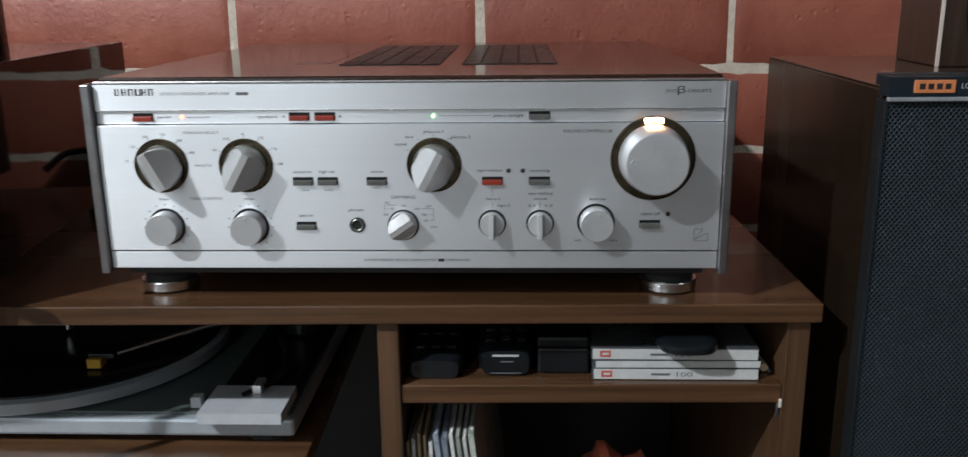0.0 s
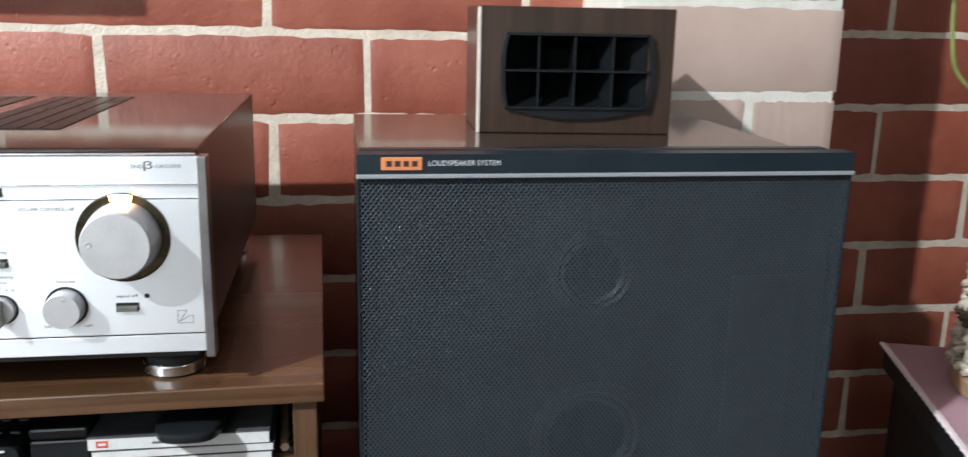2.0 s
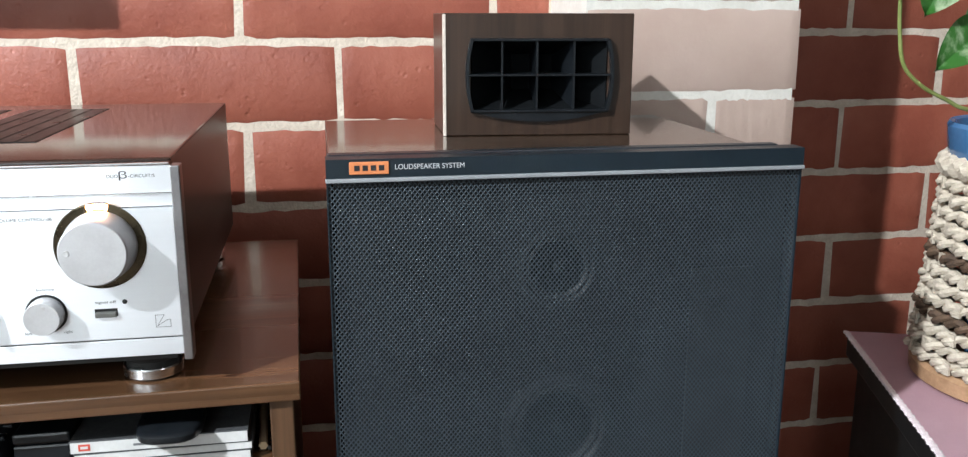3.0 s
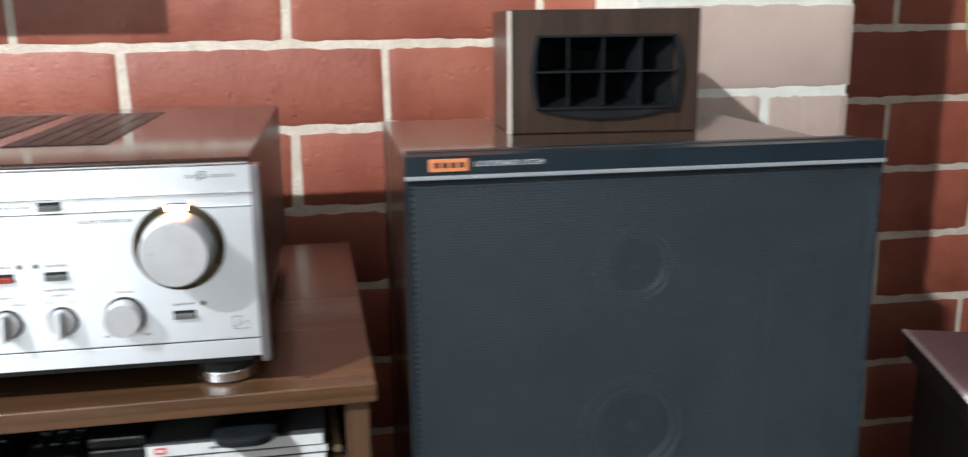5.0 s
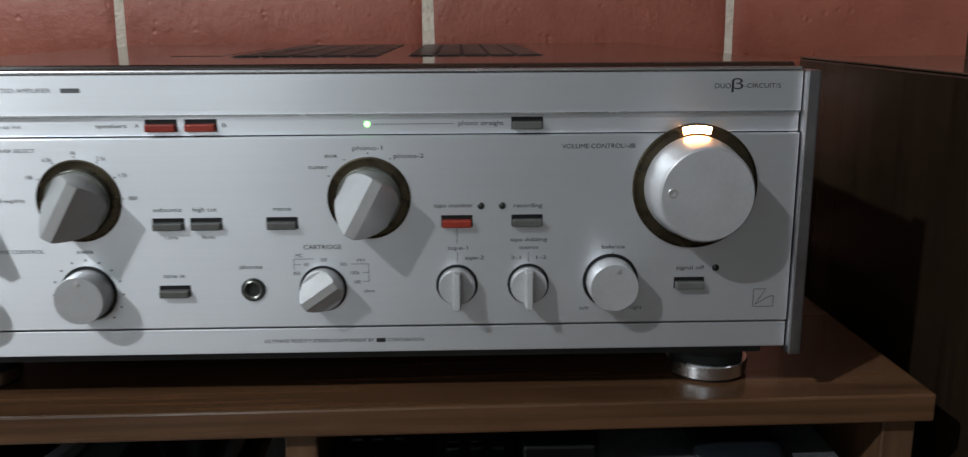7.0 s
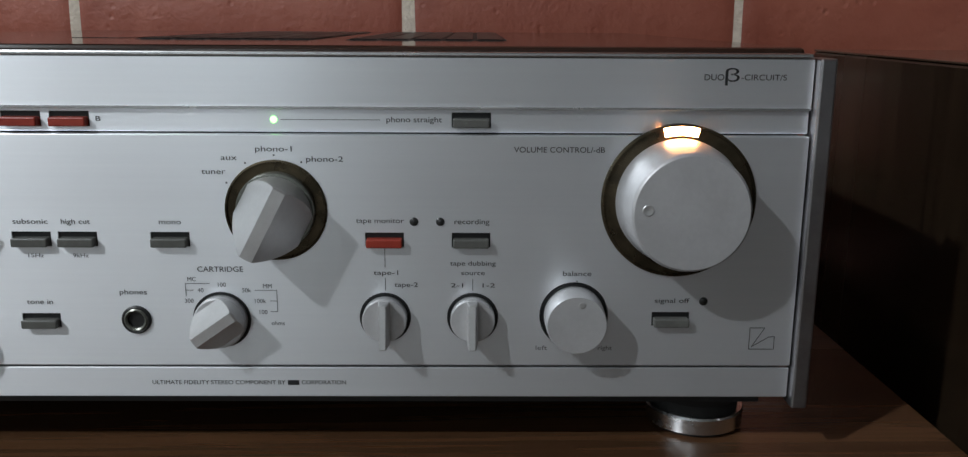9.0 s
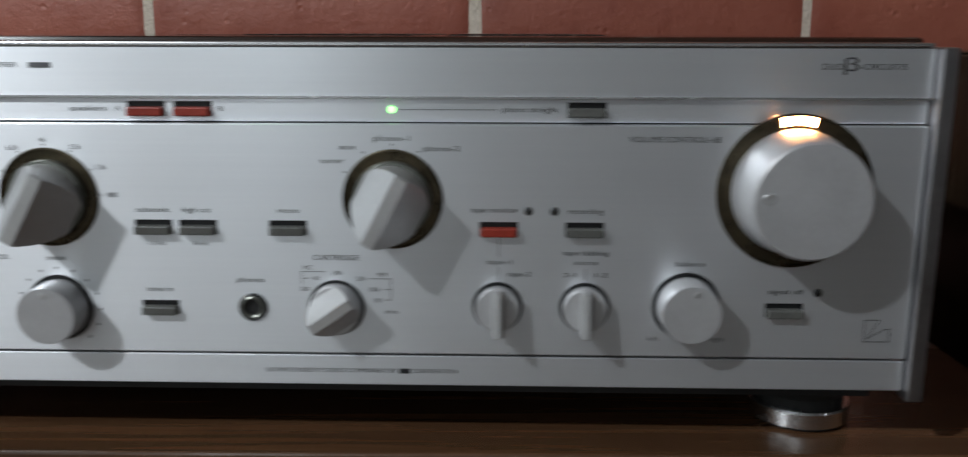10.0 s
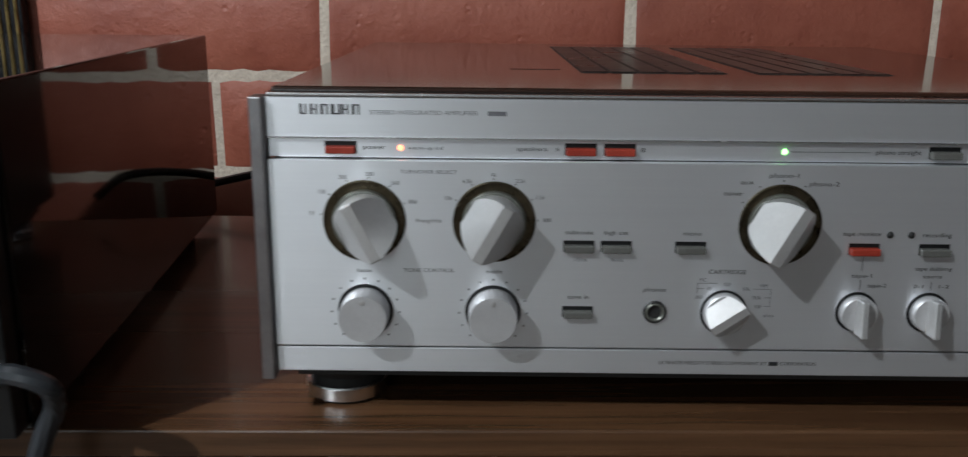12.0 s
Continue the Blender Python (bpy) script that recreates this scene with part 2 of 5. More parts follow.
YELLOW = surface("yellow_cartridge", (0.62, 0.33, 0.03), (0.72, 0.42, 0.05), 0.4, scale=80, fine=400, bump=0.03)
CLEAR = surface("smoky_clear_plastic", (0.45, 0.47, 0.48), (0.55, 0.57, 0.58), 0.15, scale=30, fine=300, bump=0.02)
CD_CASE = surface("clear_cd_plastic", (0.05, 0.052, 0.055), (0.09, 0.092, 0.095), 0.12, scale=40, fine=300, bump=0.02)
CD_PAPER = surface("cd_spine_paper", (0.52, 0.52, 0.51), (0.64, 0.64, 0.63), 0.35, scale=40, fine=300, bump=0.05)
RED_PRINT = surface("red_print", (0.50, 0.06, 0.04), (0.58, 0.09, 0.06), 0.5, scale=80, fine=400, bump=0.0)
CLOTH = surface("pink_cotton", (0.86, 0.53, 0.62), (0.93, 0.61, 0.69), 0.9, scale=18, fine=700, bump=0.5, dist=0.0012)
LACE = surface("pale_pink_lace", (0.76, 0.64, 0.67), (0.86, 0.76, 0.78), 0.9, scale=60, fine=500, bump=0.4)
ROPE = surface("seagrass_rope", (0.45, 0.38, 0.295), (0.70, 0.63, 0.52), 0.75, scale=110, fine=420, bump=0.9, stretch=(1, 1, 2.5), dist=0.0015)
ROPE_DARK = surface("dark_seagrass_rope", (0.05, 0.030, 0.02), (0.14, 0.085, 0.05), 0.8, scale=70, fine=350, bump=0.7, dist=0.0015)
BASE_WOOD = wood("basket_base_wood", (0.30, 0.17, 0.09), (0.46, 0.29, 0.17), 0.5, "x")
POT_BLUE = surface("blue_glazed_pot", (0.045, 0.14, 0.30), (0.06, 0.18, 0.36), 0.25, scale=12, fine=200, bump=0.04)
STEM = surface("pale_green_stem", (0.15, 0.19, 0.05), (0.24, 0.28, 0.09), 0.45, scale=60, fine=300, bump=0.1)
LEAF = surface("variegated_leaf", (0.030, 0.115, 0.020), (0.42, 0.48, 0.33), 0.32, scale=22, fine=90, bump=0.15, contrast=(0.50, 0.66), stretch=(1, 1, 0.6))
PLASTER = surface("off_white_plaster", (0.35, 0.375, 0.372), (0.41, 0.435, 0.432), 0.9, scale=3, fine=120, bump=0.2)
# for the unseen east wall: dark, so that little light bounces from the right
LOW_BOUNCE_WALL = surface("dark_low_bounce_wall", (0.050, 0.040, 0.034), (0.075, 0.060, 0.050), 0.8, scale=3, fine=120, bump=0.2)
FLOORBOARD = wood("dark_floorboards", (0.035, 0.020, 0.012), (0.08, 0.048, 0.028), 0.4, "y")
BROWN_CARD = surface("brown_card", (0.30, 0.20, 0.11), (0.58, 0.45, 0.29), 0.8, scale=110, fine=300, bump=0.2)
WHITE_CARD = surface("worn_white_card", (0.40, 0.40, 0.39), (0.80, 0.79, 0.76), 0.6, scale=110, fine=300, bump=0.2)
BLUE_CARD = surface("faded_blue_card", (0.18, 0.24, 0.34), (0.48, 0.52, 0.58), 0.55, scale=110, fine=300, bump=0.2)
GREEN_CARD = surface("grey_green_card", (0.24, 0.27, 0.24), (0.56, 0.58, 0.52), 0.55, scale=110, fine=300, bump=0.2)
RED_CLOTH = surface("rust_red_cloth", (0.36, 0.07, 0.035), (0.48, 0.12, 0.06), 0.85, scale=40, fine=400, bump=0.4)
GILT = surface("tarnished_gilt", (0.16, 0.11, 0.04), (0.42, 0.30, 0.12), 0.4, 0.8, scale=60, fine=200, bump=0.4)
PENCIL = surface("bare_pine", (0.50, 0.36, 0.22), (0.60, 0.45, 0.29), 0.6, scale=60, fine=300, bump=0.1)
CABLE = surface("grey_cable_sheath", (0.022, 0.026, 0.030), (0.036, 0.040, 0.046), 0.35, scale=60, fine=300, bump=0.05)


# ---- building helpers ----
ORIGIN = {}


def finish(bm, name, material, smooth=False):
    bmesh.ops.recalc_face_normals(bm, faces=bm.faces)
    me = bpy.data.meshes.new(name)
    bm.to_mesh(me)
    bm.free()
    for m in material if isinstance(material, (list, tuple)) else (material,):
        me.materials.append(m)
    if smooth:
        for p in me.polygons:
            p.use_smooth = True
        me.set_sharp_from_angle(angle=radians(32))
    return me


def thing(name, at, label, category, group="", kind=""):
    ob = new(name)
    ob.empty_display_size = 0.02
    ob.location = at
    ORIGIN[ob] = Vector(at)
    return tagged(ob, label, category, group, kind)


def part(name, bm, material, parent, label="", smooth=False, kind=""):
    """One mesh under a thing or a part; the bmesh is in world places."""
    o = ORIGIN[parent]
    bmesh.ops.translate(bm, vec=-o, verts=bm.verts)
    ob = new(name, finish(bm, name, material, smooth))
    ob.parent = parent
    ORIGIN[ob] = o
    return tagged(ob, label, kind=kind)


def single(name, bm, material, label, category, group="", kind="", smooth=False, at=None):
    """A thing that is one mesh."""
    o = Vector(at) if at else Vector((0, 0, 0))
    bmesh.ops.translate(bm, vec=-o, verts=bm.verts)
    ob = new(name, finish(bm, name, material, smooth))
    ob.location = o
    ORIGIN[ob] = o
    return tagged(ob, label, category, group, kind)


def box(x0, x1, y0, y1, z0, z1, bevel=0.0, seg=2, bm=None):
    b = bmesh.new()
    bmesh.ops.create_cube(b, size=1)
    for v in b.verts:
        v.co = Vector(((x0 + x1) / 2 + v.co.x * (x1 - x0), (y0 + y1) / 2 + v.co.y * (y1 - y0), (z0 + z1) / 2 + v.co.z * (z1 - z0)))
    if bevel:
        bmesh.ops.bevel(b, geom=b.edges[:], offset=bevel, segments=seg, profile=0.5, affect="EDGES")
    if bm is None:
        return b
    join(bm, b)
    return bm


def join(bm, other):
    me = bpy.data.meshes.new("tmp")
    other.to_mesh(me)
    other.free()
    bm.from_mesh(me)
    bpy.data.meshes.remove(me)


def lathe(profile, centre, axis="y", seg=48, bm=None):
    """Turns a list of (radius, along) round an axis through centre; along is added to that axis's coordinate."""
    b = bm or bmesh.new()
    rings = []
    for r, h in profile:
        ring = []
        for i in range(seg):
            a = 2 * math.pi * i / seg
            c, s = r * math.cos(a), r * math.sin(a)
            off = {"y": (c, h, s), "z": (c, s, h), "x": (h, c, s)}[axis]
            ring.append(b.verts.new(Vector(centre) + Vector(off)))
        rings.append(ring)
    for p, q in zip(rings, rings[1:]):
        for i in range(seg):
            b.faces.new((p[i], p[(i + 1) % seg], q[(i + 1) % seg], q[i]))
    if profile[0][0] > 1e-6 and bm is None:
        b.faces.new(rings[0])
    if profile[-1][0] > 1e-6 and bm is None:
        b.faces.new(rings[-1])
    return b


def prism(outline, y0, y1):
    """An outline of (x, z) given depth along y."""
    b = bmesh.new()
    f = [b.verts.new((x, y0, z)) for x, z in outline]
    k = [b.verts.new((x, y1, z)) for x, z in outline]
    b.faces.new(f)
    b.faces.new(k)
    n = len(f)
    for i in range(n):
        b.faces.new((f[i], f[(i + 1) % n], k[(i + 1) % n], k[i]))
    return b


def tube(points, radius, sides=8, bm=None, closed=False):
    """A round rod along a line of points."""
    b = bm or bmesh.new()
    pts = [Vector(p) for p in points]
    rings = []
    n = len(pts)
    for i, p in enumerate(pts):
        t = (pts[(i + 1) % n] - pts[i - 1]) if closed else (pts[min(i + 1, n - 1)] - pts[max(i - 1, 0)])
        t.normalize()
        u = t.cross(Vector((0, 0, 1)))
        if u.length < 0.05:
            u = t.cross(Vector((0, 1, 0)))
        u.normalize()
        w = t.cross(u)
        r = radius(i / max(1, n - 1)) if callable(radius) else radius
        rings.append([b.verts.new(p + u * (r * math.cos(2 * math.pi * k / sides)) + w * (r * math.sin(2 * math.pi * k / sides))) for k in range(sides)])
    for i in range(n if closed else n - 1):
        p, q = rings[i], rings[(i + 1) % n]
        for k in range(sides):
            b.faces.new((p[k], p[(k + 1) % sides], q[(k + 1) % sides], q[k]))
    if not closed:
        b.faces.new(rings[0])
        b.faces.new(rings[-1])
    return b


def smoothed(points, steps=8):
    """A Catmull-Rom line through the points."""
    p = [Vector(q) for q in points]
    p = [p[0] * 2 - p[1], *p, p[-1] * 2 - p[-2]]
    out = []
    for i in range(1, len(p) - 2):
        for s in range(steps):
            t = s / steps
            a, b, c, d = p[i - 1 : i + 3]
            out.append(0.5 * ((2 * b) + (c - a) * t + (2 * a - 5 * b + 4 * c - d) * t * t + (3 * b - a - 3 * c + d) * t ** 3))
    out.append(p[-2])
    return out


def words(text, x, z, size, y, wide=None, align="CENTER"):
    """Flat lettering that faces -y, centred on (x, z); wide: the width that it takes."""
    cu = bpy.data.curves.new("words", "FONT")
    cu.body, cu.size, cu.align_x, cu.align_y = text, size, align, "CENTER"
    ob = new("words_tmp", cu)
    me = bpy.data.meshes.new_from_object(ob.evaluated_get(bpy.context.evaluated_depsgraph_get()))
    bm = bmesh.new()
    bm.from_mesh(me)
    bpy.data.objects.remove(ob)
    bpy.data.meshes.remove(me)
    xs = [v.co.x for v in bm.verts]
    k = wide / (max(xs) - min(xs)) if wide else 1.0
    mid = (max(xs) + min(xs)) / 2 if wide else 0.0
    for v in bm.verts:
        v.co = Vector((x + (v.co.x - mid) * k, y, z + v.co.y))
    return bm


def cut(ob, cutters):
    """Takes the closed bmeshes in cutters out of a mesh object."""
    tool = bmesh.new()
    for c in cutters:
        join(tool, c)
    bmesh.ops.recalc_face_normals(tool, faces=tool.faces)
    me = bpy.data.meshes.new("tool")
    tool.to_mesh(me)
    tool.free()
    t = new("tool_tmp", me)
    t.matrix_world = Matrix.Translation(ORIGIN[ob])
    for v in me.vertices:
        v.co -= ORIGIN[ob]
    bpy.context.view_layer.update()
    mod = ob.modifiers.new("cut", "BOOLEAN")
    mod.operation, mod.object, mod.solver = "DIFFERENCE", t, "EXACT"
    dg = bpy.context.evaluated_depsgraph_get()
    dg.update()
    out = bpy.data.meshes.new_from_object(ob.evaluated_get(dg))
    ob.modifiers.clear()
    ob.data = out
    bpy.data.objects.remove(t)


# ---- the room ----
FLOOR = 0.10
WALL_Y, PIER_Y, RIGHT_Y = 0.5475, 0.390, 0.622
CEIL = 2.62
single("floor", box(-3.2, 2.4, -3.6, 0.80, FLOOR - 0.1, FLOOR), FLOORBOARD, "dark wooden floor in shadow", "floor", kind="structure")
single("ceiling", box(-3.2, 2.4, -3.6, 0.80, CEIL, CEIL + 0.1), PLASTER, "plain off-white ceiling", "ceiling", kind="structure")
single("wall_west", box(-3.3, -3.2, -3.6, 0.80, FLOOR, CEIL), PLASTER, "plain off-white plaster wall", "wall", kind="structure")
single("wall_east", box(2.4, 2.5, -3.6, 0.80, FLOOR, CEIL), LOW_BOUNCE_WALL, "plain wall out of view, coloured dark brown to cut bounced light", "wall", kind="structure")
wall_south = single("wall_south", box(-3.3, 2.5, -3.7, -3.6, FLOOR, CEIL), PLASTER, "plain off-white plaster wall with an assumed window", "wall", kind="structure")
cut(wall_south, [box(-1.22, -0.68, -3.75, -3.55, 1.03, 2.07)])
# assumed window, out of view, made to go with the added light
window = thing("assumed_window_1", (-0.95, -3.65, 1.03), "assumed narrow white window in the plaster wall, out of view", "window", kind="structure")
for x0, x1, z0, z1 in ((-1.22, -1.18, 1.03, 2.07), (-0.72, -0.68, 1.03, 2.07), (-1.18, -0.72, 1.03, 1.07), (-1.18, -0.72, 2.03, 2.07)):
    part("window_frame", box(x0, x1, -3.68, -3.63, z0, z1, 0.003), CD_PAPER, window)
part("pane", box(-1.18, -0.72, -3.66, -3.655, 1.07, 2.03), BLACK_GLOSS, window, "dark glass pane of the assumed window")
# the brick walls' mortar beds; the bricks are laid into them at the end of the file
wall_north = single("wall_north", box(-3.2, 0.622, WALL_Y + 0.0014, 0.80, FLOOR, CEIL), MORTAR, "red painted brick wall with cream mortar", "wall", kind="structure")
wall_pier = single("wall_pier", box(0.622, 0.8835, PIER_Y + 0.0014, 0.80, FLOOR, CEIL), WHITE_MORTAR, "blush painted brick pier with white mortar", "wall", kind="structure")
wall_right = single("wall_north_return", box(0.8835, 2.4, RIGHT_Y + 0.0014, 0.80, FLOOR, CEIL), MORTAR, "red painted brick wall with cream mortar", "wall", kind="structure")

lamp = thing("ceiling_lamp", (LAMP[0], LAMP[1], CEIL), "round white glass bulb under the ceiling", "lamp")
part("ceiling_rose", lathe([(0.0, 0), (0.05, 0), (0.045, -0.03), (0.0, -0.035)], (LAMP[0], LAMP[1], CEIL), "z", 32), PLASTER, lamp, smooth=True)
part("cord", tube([(LAMP[0], LAMP[1], CEIL - 0.03), (LAMP[0], LAMP[1], LAMP[2] + 0.06)], 0.012), BLACK, lamp)

# a box on the wall over the amplifier, above the view; its shadow falls on the bricks
wallbox = thing("wall_cabinet", (-0.21, WALL_Y, 0.956), "small dark wooden cabinet hung on the brick wall", "cabinet")
part("body", box(-0.402, -0.017, 0.44, WALL_Y - 0.001, 0.956, 1.35, 0.003), ROSEWOOD_DARK, wallbox)
part("door", box(-0.400, -0.019, 0.42, 0.439, 0.958, 1.348, 0.002), ROSEWOOD_DARK, wallbox)

# ---- the rack ----
SH = 0.6195
rack = thing("media_rack", (0.297, 0.0, FLOOR), "walnut laminate media rack with open bays", "rack")
part("top", box(-0.84, 0.297, -0.003, 0.43, SH - 0.0145, SH, 0.0012), WALNUT_SHELF, rack)
part("side_panel", box(0.2745, 0.2915, 0.004, 0.42, FLOOR, SH - 0.0145, 0.001), WALNUT_UP, rack)
part("side_panel", box(-0.835, -0.818, 0.004, 0.42, FLOOR, SH - 0.0145, 0.001), WALNUT_UP, rack)
part("divider", box(-0.0265, -0.0105, 0.004, 0.42, FLOOR, SH - 0.0145, 0.001), WALNUT_UP, rack)
part("shelf", box(-0.0105, 0.2745, 0.006, 0.41, 0.5380, 0.5530, 0.001), WALNUT_SHELF, rack)
part("bottom_board", box(-0.818, 0.2745, 0.006, 0.41, 0.18, 0.197, 0.001), WALNUT_SHELF, rack)
part("back_panel", box(-0.818, 0.2745, 0.411, 0.417, FLOOR, SH - 0.0145), CHASSIS, rack)
part("turntable_shelf", box(-0.818, -0.094, 0.034, 0.405, 0.4585, 0.4735, 0.001), WALNUT_SHELF, rack)
part("edge_chip", box(0.2728, 0.2746, 0.0035, 0.0065, 0.5350, 0.5415, 0.0004), PALE_EDGE, rack, "pale chipped edge of the shelf")
rack.rotation_euler = (0, 0, radians(1.1))

# ---- the amplifier ----
AX, AT, AB = 0.219, 0.7785, 0.643
amp = thing("amplifier", (0, 0.19, SH), "silver stereo amplifier with rosewood case and lit volume dial", "amplifier")
case = part("case", box(-0.2185, 0.2185, 0.009, 0.406, 0.645, 0.7825, 0.0015), (ROSEWOOD, ROSEWOOD_SHADED_SIDE), amp, "glossy dark rosewood veneered case")
# faces turned to the sides take the shade-darkened veneer
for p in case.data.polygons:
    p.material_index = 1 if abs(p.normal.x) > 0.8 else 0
part("inner_chassis", box(-0.214, 0.214, 0.0045, 0.0095, 0.645, 0.777), CHASSIS, amp)
part("bottom_plate", box(-0.212, 0.212, 0.012, 0.38, 0.638, 0.645), CHASSIS, amp)
part("top_lip", box(-0.2185, 0.2185, -0.0005, 0.0026, 0.7788, 0.7806, 0.0006), ALU_EDGE, amp, "bright aluminium lip")
part("front_gap", box(-0.2183, 0.2183, 0.0026, 0.0094, 0.7770, 0.7806), VENT_BLACK, amp, "black gap behind the lip")
upper = part("upper_panel", prism([(-AX, 0.7600), (AX, 0.7600), (AX, AT), (-AX, AT)], 0.0, 0.004), ALU, amp)
band = part("switch_band", box(-AX, AX, 0.0014, 0.0045, 0.7508, 0.7600, 0.0005), ALU, amp)
main = part("main_panel", box(-AX, AX, -0.0012, 0.0035, 0.6590, 0.7502, 0.0005), ALU, amp)
part("lower_strip", box(-AX, AX, -0.0004, 0.0035, 0.6455, 0.6580, 0.0004), ALU, amp)
part("bevel", prism([(-AX, 0.7598), (AX, 0.7598), (AX, 0.7606), (-AX, 0.7606)], -0.0005, 0.002), ALU_EDGE, amp)
for sx in (-1, 1):
    part("cheek", box(min(sx * 0.2195, sx * 0.2257), max(sx * 0.2195, sx * 0.2257), -0.005, 0.008, 0.6425, 0.7790, 0.0008), CHEEK, amp, "grey aluminium cheek")
    for fy in (0.0355, 0.36):
        foot = part("foot", lathe([(0.0185, 0.0), (0.019, 0.003), (0.0185, 0.0135), (0.022, 0.0185), (0.022, 0.0215)], (sx * 0.1912, fy, SH), "z", 40), RUBBER, amp, smooth=True)
        part("ring", lathe([(0.0186, 0.0016), (0.0209, 0.0019), (0.0213, 0.0084), (0.0208, 0.0093), (0.0186, 0.0094)], (sx * 0.1912, fy, SH), "z", 48), ALU_EDGE, foot, "bright metal ring", smooth=True)
# vents on the top
for x0, x1 in ((-0.066, 0.016), (0.033, 0.109)):
    vent = part("vent", box(x0, x1, 0.100, 0.355, 0.7822, 0.7827), CHASSIS, amp, "black ventilation grille")
    for i in range(5):
        w = (x1 - x0) / 5
        part("slat", box(x0 + w * i + 0.0012, x0 + w * (i + 1) - 0.0012, 0.102, 0.353, 0.7827, 0.7831, 0.0002, 1), VENT_BLACK, vent)
# thin dark rectangle laid on the case top, left of the vents
part("top_label", box(-0.105, -0.076, 0.12, 0.27, 0.7823, 0.7827), ROSEWOOD_DARK, amp, "faint dark rectangle on the case top")

F = -0.0012
SELECTORS = ((-0.175, 0.7215, -62), (-0.1145, 0.7215, -119.5), (0.0188, 0.7215, -118))
SMALL = ((-0.1755, 0.677, 90), (-0.1145, 0.677, 90), (0.1326, 0.680, 78))
VOL = (0.171, 0.7255)
TAPES = ((0.0592, 0.679), (0.0932, 0.679))
CART = (-0.0042, 0.678)
BUTTONS = ((-0.1855, 0.7555, "r", 0), (-0.075, 0.7555, "r", 0), (-0.057, 0.7555, "r", 0), (0.0925, 0.7555, "g", 0),
           (0.0595, 0.710, "r", 1), (0.0925, 0.710, "g", 1), (-0.022, 0.710, "g", 1), (-0.057, 0.710, "g", 1), (-0.0745, 0.710, "g", 1),
           (-0.074, 0.6775, "g", 1), (0.1705, 0.6785, "g", 1))


def plug(x, z, r, seg=40):
    return lathe([(r, -0.01), (r, 0.02)], (x, 0, z), "y", seg)


holes_main = [plug(x, z, 0.0186, 48) for x, z, a in SELECTORS] + [plug(x, z, 0.0134) for x, z, a in SMALL] + [plug(*VOL, 0.0285, 64)]
holes_main += [plug(x, z, 0.0100) for x, z in TAPES] + [plug(*CART, 0.0112), plug(-0.0372, 0.678, 0.0050, 32)]
holes_main += [box(x - 0.0074, x + 0.0074, -0.01, 0.02, z - 0.0029, z + 0.0029) for x, z, c, lo in BUTTONS if lo]
cut(main, holes_main)
cut(band, [box(x - 0.0074, x + 0.0074, -0.01, 0.02, z - 0.0029, z + 0.0029) for x, z, c, lo in BUTTONS if not lo] + [plug(*VOL, 0.0285, 64)])


def button(x, z, colour, y):
    b = part("button", box(x - 0.0068, x + 0.0068, y - 0.0032, y + 0.004, z - 0.0026, z + 0.0008, 0.0005), BTN_RED if colour == "r" else BTN_GREY, amp,
             "red push button" if colour == "r" else "grey push button")
    part("slot", box(x - 0.0073, x + 0.0073, y + 0.0006, y + 0.0030, z - 0.0028, z + 0.0028), BLACK, b)


for x, z, c, lo in BUTTONS:
    button(x, z, c, F if lo else 0.0014)


def blade(x, z, angle, r0, r1, y0, y1, top, foot):
    """A short round rod sliced by two leaning planes, so that a straight blade is left across its end."""
    b = lathe([(r0, y0), (r1, y1 + 0.0006), (r1 - 0.0006, y1)], (x, 0, z), "y", 72)
    a = radians(angle)
    n = Vector((-math.sin(a), 0, math.cos(a)))
    for q in (-1, 1):
        slope = (foot - top) / (y0 - y1)
        normal = (n * q + Vector((0, -slope, 0))).normalized()
        geom = b.verts[:] + b.edges[:] + b.faces[:]
        out = bmesh.ops.bisect_plane(b, geom=geom, plane_co=Vector((x, y1, z)) + n * (q * top), plane_no=normal, clear_outer=True)
        edges = [e for e in out["geom_cut"] if isinstance(e, bmesh.types.BMEdge)]
        bmesh.ops.holes_fill(b, edges=edges, sides=0)
    return b


def selector(x, z, angle):
    """Dark brass dish with a ridged pointer knob in it."""
    dish = part("dial_dish", lathe([(0.0193, F), (0.0193, F - 0.0007), (0.0186, F - 0.0009), (0.0182, F + 0.0005), (0.0168, F + 0.0042), (0.0, F + 0.0046)], (x, 0, z), "y", 56), BRASS, amp,
                "dark brass dial dish", smooth=True)
    part("knob_skirt", lathe([(0.0150, F + 0.0044), (0.0148, F - 0.0026), (0.0144, F - 0.0032), (0.0, F - 0.0032)], (x, 0, z), "y", 56), SKIRT, dish, smooth=True)
    part("pointer", blade(x + 0.0016 * math.cos(radians(angle)), z + 0.0016 * math.sin(radians(angle)), angle, 0.0148, 0.0146, F - 0.0030, F - 0.0205, 0.0024, 0.0135), KNOB_LIGHT, dish, smooth=True)


for s in SELECTORS:
    selector(*s)


